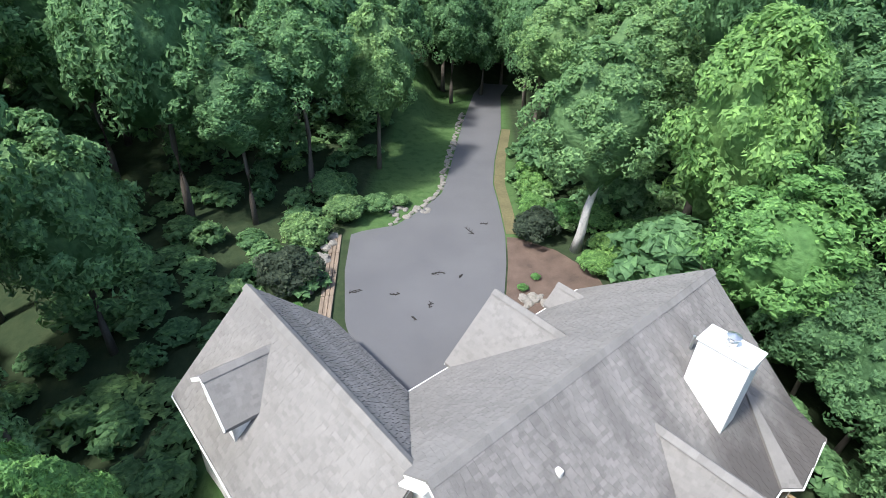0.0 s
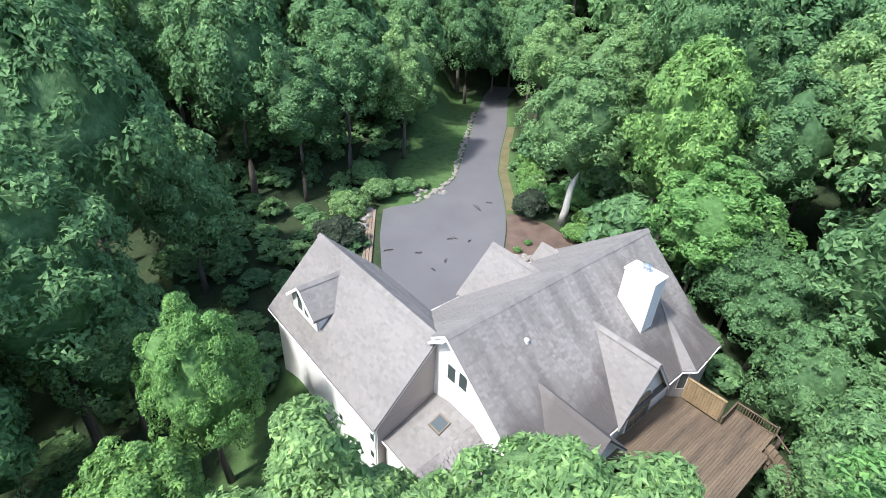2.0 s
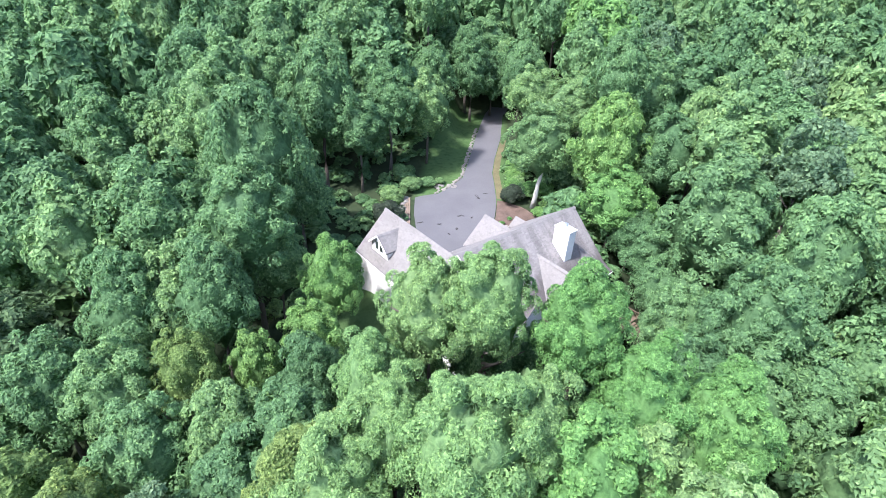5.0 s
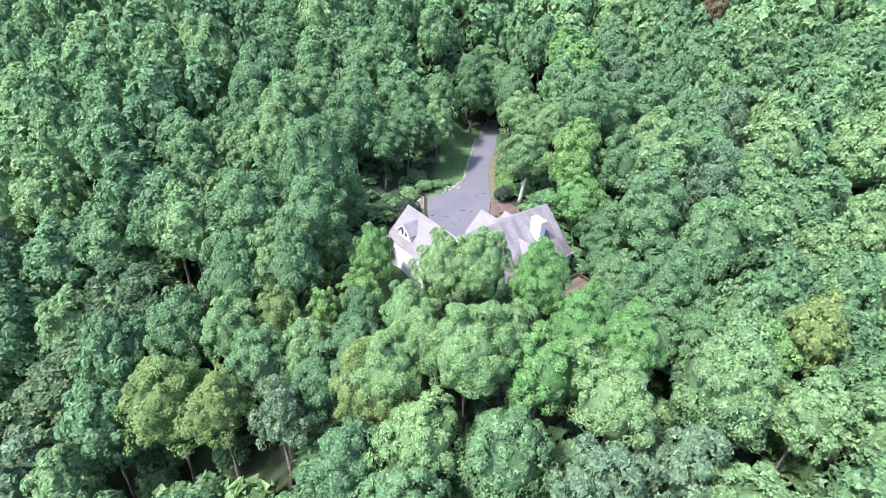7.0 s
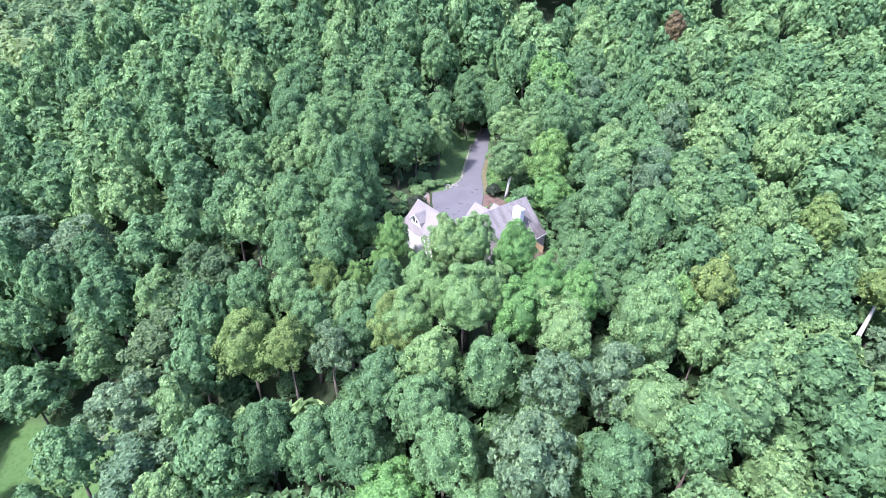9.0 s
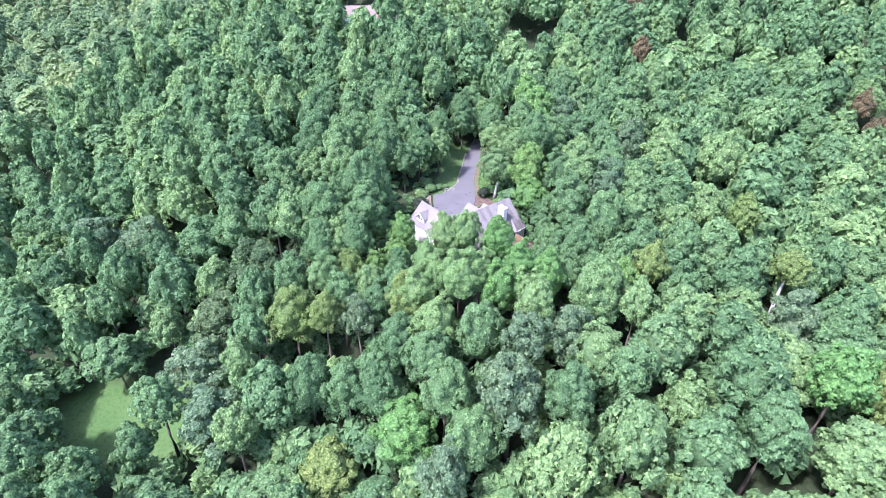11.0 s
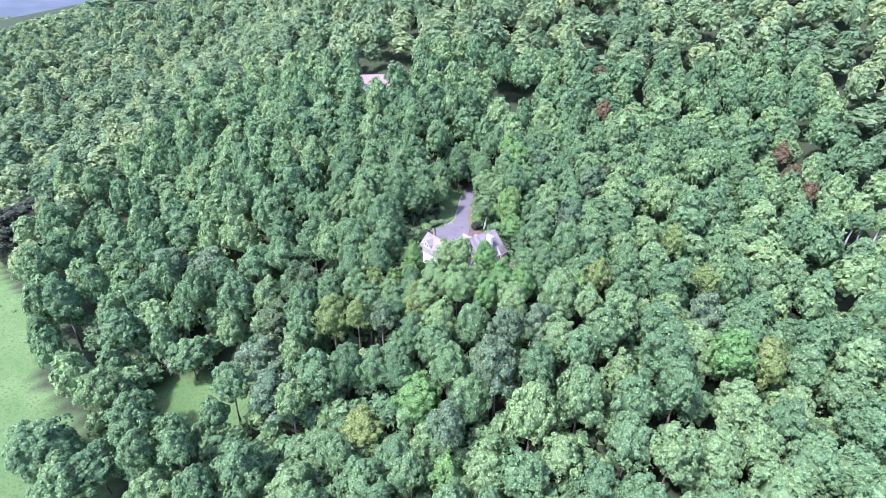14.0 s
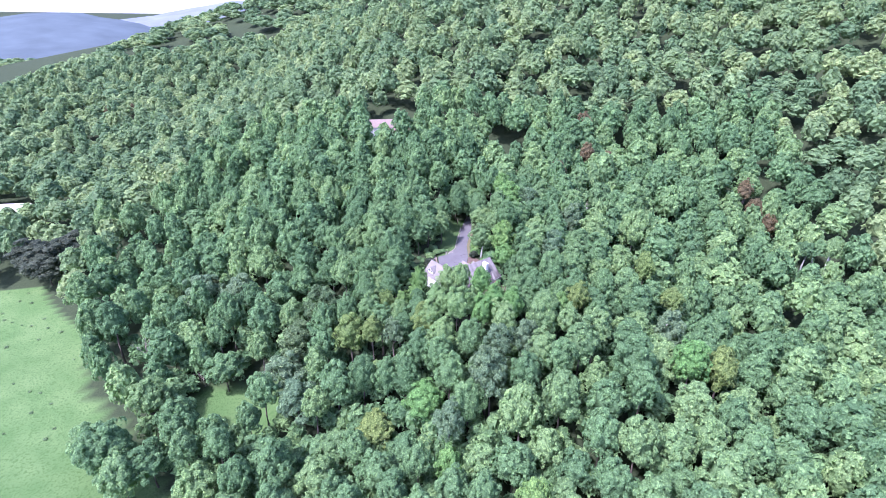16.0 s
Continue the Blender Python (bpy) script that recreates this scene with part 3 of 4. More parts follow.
# chimney chase with cap and steel flue
chim = box("chimney", 11.2, 12.35, -3.72, -1.75, 3.2, 7.72, WHITE, house, "tall white boxed chimney", 0.02)
box("chimney_cap", 11.13, 12.42, -3.79, -1.68, 7.725, 7.83, TRIM, chim, "flat white chimney cap")
part("flue", mesh_of("flue", *tube_data([(11.75, -2.7, 7.8), (11.75, -2.7, 8.2)], [0.2, 0.2], 16), METAL, True), chim, "round steel flue")
part("flue_cap", mesh_of("flue_cap", *tube_data([(11.75, -2.7, 8.22), (11.75, -2.7, 8.27), (11.75, -2.7, 8.36)], [0.27, 0.27, 0.05], 16), METAL), chim)
part("vent_pipe", mesh_of("vent_pipe", *tube_data([(12.6, -1.2, 5.9), (12.6, -1.2, 6.75)], [0.06, 0.06], 10), METAL), house, "small roof vent pipe")
box("roof_vent", 3.6, 3.8, -1.5, -1.25, MAIN(0, -1.4) - 0.1, MAIN(0, -1.4) + 0.22, TRIM, house, "small white roof vent", 0.04)
# sun room in the corner of the two wings
slope([(-0.02, 0.15, 2.72), (-3.45, 0.9, 1.22), (-3.45, -1.35, 1.22), (-0.02, -1.75, 2.72)], (-1, 0, -0.45), SHINGLE_CLEAN, label="low roof plane of the sun room")
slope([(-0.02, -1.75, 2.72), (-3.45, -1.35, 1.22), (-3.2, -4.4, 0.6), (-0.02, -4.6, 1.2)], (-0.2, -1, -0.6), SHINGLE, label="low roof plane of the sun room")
slope([(-0.02, 0.15, 2.72), (-0.02, 1.4, 2.3), (-3.45, 1.4, 1.0), (-3.45, 0.9, 1.22)], (-0.6, 0.6, -0.4), SHINGLE_CLEAN, label="low roof plane of the sun room")
cap((-0.02, -1.75, 2.74), (-3.45, -1.35, 1.24), material=SHINGLE)
prism("wall", [(-0.02, 1.35, 0.95), (-3.25, 1.3, 0.95), (-3.25, -1.3, 0.95), (-3.0, -4.2, 0.5), (-0.02, -4.3, 0.5)], (0, 0, -6), WHITE, house, "white wall of the sun room")
rail((-3.5, 1.35, 1.02), (-3.5, -1.35, 1.12), "gutter", TRIM, 0.03, 0.035)
sky_frame = prism("skylight", [(-0.75, -0.85, 2.52), (-0.75, 0.0, 2.52), (-1.5, 0.0, 2.19), (-1.5, -0.85, 2.19)], (0, 0, -0.25), surface("brown_hatch", (0.10, 0.075, 0.055), (0.16, 0.13, 0.1), 3.0), house, "brown square skylight")
prism("pane", [(-0.83, -0.77, 2.49), (-0.83, -0.08, 2.49), (-1.42, -0.08, 2.232), (-1.42, -0.77, 2.232)], (0, 0, 0.012), GLASS, sky_frame)

# angled bay beside the deck, under the hipped end
prism("wall", [(12.55, -5.75, 2.3), (12.62, -6.02, 2.3), (13.2, -6.5, 2.3), (16.3, -6.3, 2.3), (16.3, -5.75, 2.3)], (0, 0, -6.5), BEIGE, house, "beige wall of the angled bay")
bay = prism("window", [(12.7, -6.1, 2.05), (13.12, -6.45, 2.05), (13.12, -6.45, 0.75), (12.7, -6.1, 0.75)], (-0.03, -0.036, 0), TRIM, house, "dark window of the angled bay")
prism("pane", [(12.72, -6.16, 1.98), (13.06, -6.444, 1.98), (13.06, -6.444, 0.82), (12.72, -6.16, 0.82)], (-0.012, -0.015, 0), GLASS, bay)

# arched window in the deck gable
arch = [(8.55 + 1.15 * math.cos(a), -6.03, 1.3 + 2.0 * math.sin(a)) for a in np.linspace(0, math.pi, 17)]
aw = prism("arched_window", [(9.7, -6.03, 0.6)] + arch + [(7.4, -6.03, 0.6)], (0, -0.06, 0), TRIM, house, "tall white arched window")
for s in (0, 1, 2):
    c = [8.55 + x for x in ((-1.05, -0.4), (-0.33, 0.33), (0.4, 1.05))[s]]
    top = [(x, -6.1, 1.3 + 1.88 * math.sqrt(max(0, 1 - ((x - 8.55) / 1.1) ** 2))) for x in np.linspace(c[1], c[0], 7)]
    prism("pane", [(c[0], -6.1, 0.7), (c[1], -6.1, 0.7)] + top, (0, -0.015, 0), GLASS, aw)

# ---------------- deck ----------------
deck = thing("deck", pose(0.056, 9.411, 0, 0, 0, 44), "brown stained wooden deck with railings beside the house", "deck")
bw = 0.14
for k in range(40):
    v = -5.85 - k * (bw + 0.008)
    box("deck_board", 5.9, 13.1, v - bw, v, -0.06, 0.0, DECKWOOD, deck, bevel=0.006)
for u in (6.2, 9.6, 12.9):
    for v in (-6.2, -11.2):
        box("post", u - 0.08, u + 0.08, v - 0.08, v + 0.08, float(ground(*(pose(0.056, 9.411, 0, 0, 0, 44) @ Vector((u, v, 0))).to_2d())) - 0.4, -0.07, TIMBER, deck)
for u in (6.0, 13.0):
    rail((u, -5.9, -0.18), (u, -11.4, -0.18), "joist", TIMBER, 0.04, 0.11, deck)
# privacy panel
for k in range(16):
    v = -6.15 - k * 0.165
    box("panel_board", 13.12, 13.15, v - 0.15, v, 0.05, 1.62, PANELWOOD, deck, bevel=0.004)
for z in (0.35, 1.3):
    rail((13.18, -6.1, z), (13.18, -8.8, z), "panel_rail", PANELWOOD, 0.025, 0.045, deck)
rail((13.13, -6.05, 1.68), (13.13, -8.85, 1.68), "panel_cap", PANELWOOD, 0.09, 0.025, deck)
for v in (-6.1, -8.8):
    box("post", 13.08, 13.2, v - 0.06, v + 0.06, -0.3, 1.66, DECKWOOD, deck)
# stair landing and its rails
for k in range(12):
    v = -8.95 - k * 0.2
    box("landing_board", 13.15, 15.2, v - 0.19, v, -0.36, -0.3, DECKWOOD, deck, bevel=0.006)
for k in range(9):
    box("tread", 13.2, 14.6, -11.4 - 0.28 * k - 0.27, -11.4 - 0.28 * k, -0.52 - 0.18 * k, -0.47 - 0.18 * k, DECKWOOD, deck, bevel=0.006)
for a, b in (((15.15, -8.95), (15.15, -11.35)), ((13.2, -8.95), (15.15, -8.95))):
    for z in (0.0, 0.62):
        rail((*a, z - 0.25), (*b, z - 0.25), "handrail", DECKWOOD, 0.05, 0.03, deck)
    n = 16
    for k in range(n + 1):
        p = Vector(a).lerp(Vector(b), k / n)
        box("baluster", p.x - 0.018, p.x + 0.018, p.y - 0.018, p.y + 0.018, -0.3, 0.36, DECKWOOD, deck, bevel=0.0)
    for p in (a, b):
        box("post", p[0] - 0.05, p[0] + 0.05, p[1] - 0.05, p[1] + 0.05, -3.0, 0.5, DECKWOOD, deck)
for u in (13.15, 14.65):
    rail((u, -11.4, 0.35), (u, -13.9, -1.3), "handrail", DECKWOOD, 0.05, 0.03, deck)
    rail((u, -11.4, -0.6), (u, -13.9, -2.2), "stringer", DECKWOOD, 0.03, 0.13, deck)

# ---------------- trees ----------------
def mesh_np(name, verts, tris, material, tone=None):
    me = bpy.data.meshes.new(name)
    n, f = len(verts), len(tris)
    me.vertices.add(n)
    me.vertices.foreach_set("co", np.asarray(verts, np.float32).ravel())
    me.loops.add(3 * f)
    me.loops.foreach_set("vertex_index", np.asarray(tris, np.int32).ravel())
    me.polygons.add(f)
    me.polygons.foreach_set("loop_start", np.arange(0, 3 * f, 3, dtype=np.int32))
    if tone is not None:
        me.attributes.new("tone", "FLOAT", "FACE").data.foreach_set("value", np.asarray(tone, np.float32))
    me.materials.append(material)
    me.update(calc_edges=True)
    return me


def unit(v):
    return v / np.maximum(np.linalg.norm(v, axis=-1, keepdims=True), 1e-6)


def crown_np(rng, R, H, lobes, leaves, size, core=(9, 6), low=-0.6, rough=0.16, inner=0.6, stray=0.5, puff=1.0, wide=0.8):
    """A dome of radius R and height H made of rounded lobes, each a shell of small leaf sprays, round a dark inner mass."""
    k = np.arange(lobes) + 0.5
    z = 1 - (1 - low) * k / lobes
    a = k * 2.39996 + rng.uniform(0, 6.28)
    d = unit(np.stack([np.sqrt(1 - z * z) * np.cos(a), np.sqrt(1 - z * z) * np.sin(a), z], -1) + rng.normal(0, 0.09, (lobes, 3)))
    ph = rng.uniform(0, 6.28, 3)
    az = np.arctan2(d[:, 1], d[:, 0])
    swell = 1 + rough * (0.6 * np.sin(2 * az + ph[0]) + 0.6 * np.sin(3 * az + 4 * d[:, 2] + ph[1]) + 0.5 * np.sin(5 * az - 5 * d[:, 2] + ph[2])) + rng.normal(0, 0.07, lobes)
    taper = np.where(d[:, 2] < 0, 1 - 0.25 * d[:, 2] ** 2, 1 - 0.34 * d[:, 2])
    c = d * np.array([R, R, H / 2]) * (0.8 * swell)[:, None]
    c[:, :2] *= taper[:, None]
    rc = R * math.sqrt(2 * math.pi * (1 - low) / lobes) * 0.6 * puff * rng.uniform(0.7, 1.35, lobes)
    w = rc ** 2 * (1.25 + np.clip(d[:, 2], -0.6, 1))
    j = rng.choice(lobes, leaves, p=w / w.sum())
    e = unit(rng.normal(size=(leaves, 3)) + 1.15 * d[j] + (0, 0, 0.55))
    p = c[j] + e * (rc[j] * rng.uniform(0.78, 1.07, leaves))[:, None]
    nrm = unit(e + 0.2 * d[j] + stray * rng.normal(size=(leaves, 3)) + (0, 0, 0.3))
    t = unit(np.cross(nrm, rng.normal(size=(leaves, 3))))
    b = np.cross(nrm, t)
    s = size * rng.uniform(0.65, 1.25, leaves)[:, None]
    verts = np.stack([p + t * s * 1.15, p + (-0.65 * t + wide * b) * s, p + (-0.65 * t - wide * b) * s], 1).reshape(-1, 3)
    tris = np.arange(3 * leaves).reshape(-1, 3)
    # inner mass, bulging where the lobes are
    m, n = core
    T, P = np.meshgrid(np.linspace(0, 2 * np.pi, m, endpoint=False), np.linspace(0.08, np.pi - 0.4, n), indexing="ij")
    D = np.stack([np.sin(P) * np.cos(T), np.sin(P) * np.sin(T), np.cos(P)], -1).reshape(-1, 3)
    r = inner * (1 + 0.12 * rng.normal(size=len(D)))
    cv = D * np.array([R, R, H / 2]) * r[:, None]
    cq = np.array([(i * n + q, i * n + q + 1, ((i + 1) % m) * n + q + 1, ((i + 1) % m) * n + q) for i in range(m) for q in range(n - 1)])
    ct = np.concatenate([cq[:, [0, 1, 2]], cq[:, [0, 2, 3]]])
    fit = np.array([R / np.quantile(np.hypot(verts[:, 0], verts[:, 1]), 0.97)] * 2 + [H / 2 / np.quantile(verts[:, 2], 0.995)])
    return np.concatenate([verts, cv]) * fit, np.concatenate([tris, ct + len(verts)]), LEAF, None


def trunk_mesh(name, rng, height, r, material, lean=0.0, limbs=5, sides=8):
    pts = [(lean * height * (k / 5) ** 1.3 + rng.normal() * 0.08, rng.normal() * 0.08, height * k / 5 - (0.6 if k == 0 else 0)) for k in range(6)]
    chunks = [tube_data(pts, [r * (1.25 - 0.2 * k) if k else r * 1.45 for k in range(6)], sides)]
    for i in range(limbs):
        z = height * rng.uniform(0.62, 0.9)
        a = rng.uniform(0, 6.28)
        o = Vector((lean * z, 0, z))
        ln = height * rng.uniform(0.08, 0.14)
        e = o + Vector((math.cos(a) * ln, math.sin(a) * ln, ln * 0.8))
        chunks.append(tube_data([o, o.lerp(e, 0.5) + Vector((0, 0, -0.1)), e], [r * 0.4, r * 0.28, r * 0.1], 5))
    return mesh_of(name, *merged(chunks), material, True)


RNG = np.random.default_rng(11)
# near crowns of many small sprays; middle ones coarser
NEAR = [mesh_np("crown", *crown_np(RNG, 4.6, 11.5 + 1.5 * (i % 3), 105, 13000, 0.21, (14, 9), rough=0.24, inner=0.7, wide=0.5)) for i in range(6)]
HERO = [mesh_np("crown", *crown_np(RNG, 4.6, 13.0, 120, 30000, 0.15, (18, 11), rough=0.2, inner=0.72, wide=0.42)) for i in range(3)]
MIDDLE = [mesh_np("crown", *crown_np(RNG, 4.6, 10.5 + 1.2 * (i % 3), 100, 5200, 0.3, (12, 8), rough=0.24, inner=0.66)) for i in range(8)]
PINES = [mesh_np("crown", *crown_np(RNG, 4.6, 12.0, 44, 5200, 0.3, (10, 7), rough=0.34, inner=0.42, stray=0.9, puff=0.8)) for i in range(4)]
TRUNKS = [trunk_mesh("trunk", RNG, 16.0, 0.26, BARK) for _ in range(4)]
PALE_TRUNK = trunk_mesh("trunk", RNG, 16.0, 0.44, PALE_BARK, 0.1, 0)


def tree(x, y, top, radius, kind=LEAF, near=True, label="tall broadleaf tree with dense green crown", trunk=None, crown_share=0.62, variant=None, turn=None):
    """A tree whose crown ends at the height top."""
    g = float(ground(x, y))
    h = max(top - g, 3.0)
    pool = PINES if kind in (GREY, OLIVE) else HERO if near == 2 else NEAR if near else MIDDLE
    i = int(abs(x * 7 + y * 13)) if variant is None else variant
    cm = pool[i % len(pool)]
    ch = min(h * crown_share, 2.9 * max(radius, 3.6))
    t = thing("tree", pose(x, y, g, 0, 0, (x * 37 + y * 61) % 360 if turn is None else turn), label, "tree", "trees of the wood")
    tr = part("trunk", trunk or TRUNKS[i % 4], t)
    tr.scale = (h / 20, h / 20, (h - ch * 0.35) / 16)
    cr = part("crown", cm, t)
    cr.location = (0, 0, h - ch / 2)
    j = i % len(pool)
    nat = 12.0 if pool is PINES else 13.0 if pool is HERO else 11.5 + 1.5 * (j % 3) if pool is NEAR else 10.5 + 1.2 * (j % 3)
    cr.scale = (radius / 4.6, radius / 4.6, ch / nat)
    if kind is not LEAF:
        cr.material_slots[0].link = "OBJECT"
        cr.material_slots[0].material = kind
    return t


TAKEN = []


def own(x, y, top, radius, *a, **kw):
    TAKEN.append((x, y, radius))
    return tree(x, y, top, radius, *a, **kw)


# trees that stand out
ROUND = "tall tree with rounded pale green crown before the house"
own(-1.9, -4.1, 16.6, 3.5, PALE, near=2, label=ROUND, crown_share=0.75)
own(-5.4, -7.2, 11.6, 3.4, PALE, near=2, label=ROUND, crown_share=0.75)
own(2.2, -4.4, 17.5, 3.5, PALE, near=2, label=ROUND, crown_share=0.75)
own(1.6, -12.5, 14.0, 4.6, PALE, near=2, label=ROUND)
own(-7.0, -12.5, 9.5, 4.4, PALE, near=2, label=ROUND)
for x, y, top, r, kd in ((-11.0, -8.6, 7.0, 4.0, LEAF), (13.6, -10.0, 9.5, 4.4, PALE), (-2.4, -18.0, 6.5, 5.2, PALE), (6.2, -18.6, 6.0, 5.0, LEAF), (-9.6, -19.5, 2.5, 5.2, LEAF), (-15.6, -10.5, 3.5, 4.4, LEAF),
                         (-19.5, 11.5, 8.5, 3.8, LEAF), (-26.0, 5.5, 9.0, 4.4, LEAF), (24.5, 5.8, 8.5, 4.6, LEAF), (29.0, -1.0, 8.0, 4.8, LEAF), (20.2, 0.8, 7.0, 4.2, LEAF), (24.0, -2.0, 8.5, 4.2, LEAF), (21.6, 8.5, 8.0, 4.2, LEAF), (28.0, 18.0, 11.0, 5.0, LEAF), (-21.0, 24.0, 12.0, 4.4, LEAF)):
    own(x, y, top, r, kd, label="green broadleaf tree filling the slope about the house", crown_share=0.82)
own(9.5, -12.0, 11.5, 4.4, LIME, label="bright green broadleaf tree on the slope")
for x, y, top in ((-2.6, -2.4, 8.5), (2.2, -2.6, 9.0), (6.6, -0.6, 8.0), (-6.5, -2.0, 5.5), (11.5, 0.2, 6.0)):
    own(x, y, top, 2.9, label="young green tree close below the house", crown_share=0.85)
leaning = own(8.9, 34.2, 15.0, 4.6, trunk=PALE_TRUNK, crown_share=0.72, turn=10, label="broadleaf tree with pale leaning trunk beside the drive")
for p in leaning.children:
    if p.name.startswith("trunk"):
        p.scale.z *= 0.8
own(-7.6, 46.5, 15.5, 4.2, crown_share=0.82, label="broadleaf tree on the lawn beside the drive")
own(-12.5, 41.0, 17.0, 4.4)
own(-16.0, 36.5, 14.0, 4.6)
own(14.0, 44.0, 17.5, 4.8)
own(8.5, 50.0, 16.5, 4.6)
own(19.8, 22.6, 7.0, 3.6, crown_share=0.85)
own(20.6, 7.5, 5.5, 3.6, crown_share=0.85)
own(-3.0, 72.0, 19.0, 5.0, crown_share=0.75)
own(7.4, 66.0, 18.0, 4.8, crown_share=0.75)
own(0.6, 79.5, 19.0, 5.6, crown_share=0.85)
own(5.0, 75.5, 15.0, 4.6, crown_share=0.85)
own(2.3, 71.5, 13.5, 4.4, crown_share=0.88)
own(-1.6, 67.5, 15.5, 4.4, crown_share=0.75)
own(7.8, 57.5, 16.0, 4.0, crown_share=0.75)
own(-8.6, 58.0, 17.5, 4.6, crown_share=0.75)
for x, y in ((-192.0, 52.0), (-205.0, 62.0), (-184.0, 62.0)):
    own(x, y, float(ground(x, y)) + 20.0, 11.5, PURPLE, False, "broad dark green oak at the edge of the meadow", crown_share=0.88)
for x, y, top in ((62.0, 136.0, 39.0), (59.5, 106.0, 30.0), (68.0, 100.0, 27.5), (44.0, 90.0, 25.0), (134.0, 70.0, 9.5), (131.0, 78.0, 13.5), (129.5, 87.0, 20.0), (-332.0, 317.0, 0.0), (-312.0, 322.0, 1.0)):
    own(x, y, top, 4.0, RUST, False, "tree with rusty dead foliage on the hillside")

for x, y, top, r in ((-99.0, -45.0, -18.5, 7.6), (-91.0, -53.0, -21.0, 7.0), (-107.0, -42.0, -22.0, 6.2)):
    own(x, y, top, r, LEAF, False, "broad green tree standing at the meadow edge", crown_share=0.9)
# the trees about the house
for x, y, top, r in ((0.5, -29.0, 1.5, 5.4), (-13.5, -24.0, -3.0, 5.0), (6.0, -36.0, -3.0, 5.4), (-19.0, -25.5, -4.5, 5.0), (-3.2, -24.0, 3.5, 4.8), (22.5, -31.0, 4.5, 5.4), (27.5, -24.0, 7.5, 5.0), (-26.5, -25.0, -5.0, 5.0),
                     (-27.8, -4.5, 5.5, 4.2), (-30.5, 3.0, 9.0, 4.6), (-17.5, -7.2, 4.5, 3.9), (-23.0, -9.0, 4.0, 4.2), (20.8, 13.6, 7.0, 3.3), (21.0, 19.6, 7.5, 3.3), (-36.0, -3.0, 4.0, 5.0)):
    own(x, y, top, r, crown_share=0.85)
own(5.6, -10.4, 12.6, 3.8, PALE, 2, label="tall tree with rounded pale green crown before the house", crown_share=0.8)
own(-3.4, -10.2, 11.4, 3.6, PALE, 2, label="tall tree with rounded pale green crown before the house", crown_share=0.8)
for x, y, top, r in ((-22.0, 16.5, 20.5, 5.2), (-31.0, 12.0, 15.0, 6.2), (-21.0, 9.5, 16.0, 4.8), (-22.5, 3.8, 10.5, 4.4), (-21.2, 36.8, 20.0, 5.6), (-29.5, 41.0, 20.5, 5.6), (-31.0, 27.0, 20.0, 5.6), (-41.0, 41.0, 20.0, 6.6),
                     (25.5, 15.5, 17.2, 6.4), (33.5, 12.0, 15.5, 5.6), (26.3, 4.0, 12.5, 4.6), (29.5, 35.0, 19.5, 5.2), (36.0, 29.0, 20.0, 5.4), (24.5, 32.0, 16.5, 4.8), (23.0, 45.0, 20.5, 6.0)):
    own(x, y, top, r, crown_share=0.72)
own(17.0, 31.5, 17.5, 5.2, LIME, crown_share=0.8, label="bright green broadleaf tree behind the house")
own(17.6, 25.0, 11.5, 4.8, LIME, crown_share=0.85, label="bright green broadleaf tree behind the house")
own(8.6, -4.8, 16.8, 3.6, LIME, 2, label="bright yellow-green broadleaf tree before the deck", crown_share=0.75)
own(13.2, -7.0, 12.8, 4.0, LIME, 2, label="bright yellow-green broadleaf tree before the deck", crown_share=0.75)
own(18.8, -7.6, 11.5, 4.6, LIME, 2, label="bright green broadleaf tree before the deck", crown_share=0.75)
own(-12.6, 8.4, 9.0, 3.2, LIME, 2, label="slender green tree beside the house", crown_share=0.85)
own(-11.6, -3.0, 6.5, 3.4, label="bluish green tree below the house", crown_share=0.8)
own(-17.3, -1.0, 4.6, 2.7, LIME, label="bright green young tree below the house", crown_share=0.8)
own(-22.5, -2.8, 5.8, 3.4, YELLOW, label="yellow-green tree below the house", crown_share=0.75)
own(-13.4, 3.4, 5.0, 3.4, LIME, label="bright green young tree below the house", crown_share=0.85)
own(-8.2, -12.6, 8.0, 4.8, YELLOW, 2, label="yellow-green broadleaf tree on the slope", crown_share=0.8)
own(29.0, -11.0, 12.2, 6.0, crown_share=0.72)
own(22.5, -20.0, 8.2, 4.8, GREY, label="grey-green pine with broad crown", crown_share=0.6)
own(14.6, -23.0, 7.6, 4.6, GREY, label="grey-green pine with broad crown", crown_share=0.6)
own(11.0, -31.0, 6.0, 5.4, GREY, label="grey-green pine with broad crown", crown_share=0.6)
own(-25.0, -15.5, 3.8, 3.8, YELLOW, crown_share=0.6, label="pale yellow-green tree with open crown")
own(-18.6, -15.0, 2.4, 3.6, GREY, label="greyish green tree with feathery crown")
for x, y in ((140.0, 49.5), (145.5, 50.5), (149.5, 49.0), (153.0, 52.0)):
    own(x, y, float(ground(x, y)) + 20.0, 4.0, LEAF, False, trunk=PALE_TRUNK, crown_share=0.4, label="tree with bare white trunk at the wood edge")
own(73.0, 4.0, 7.0, 4.2, YELLOW, False, trunk=PALE_TRUNK, crown_share=0.4, label="pale green tree with bare white trunk")
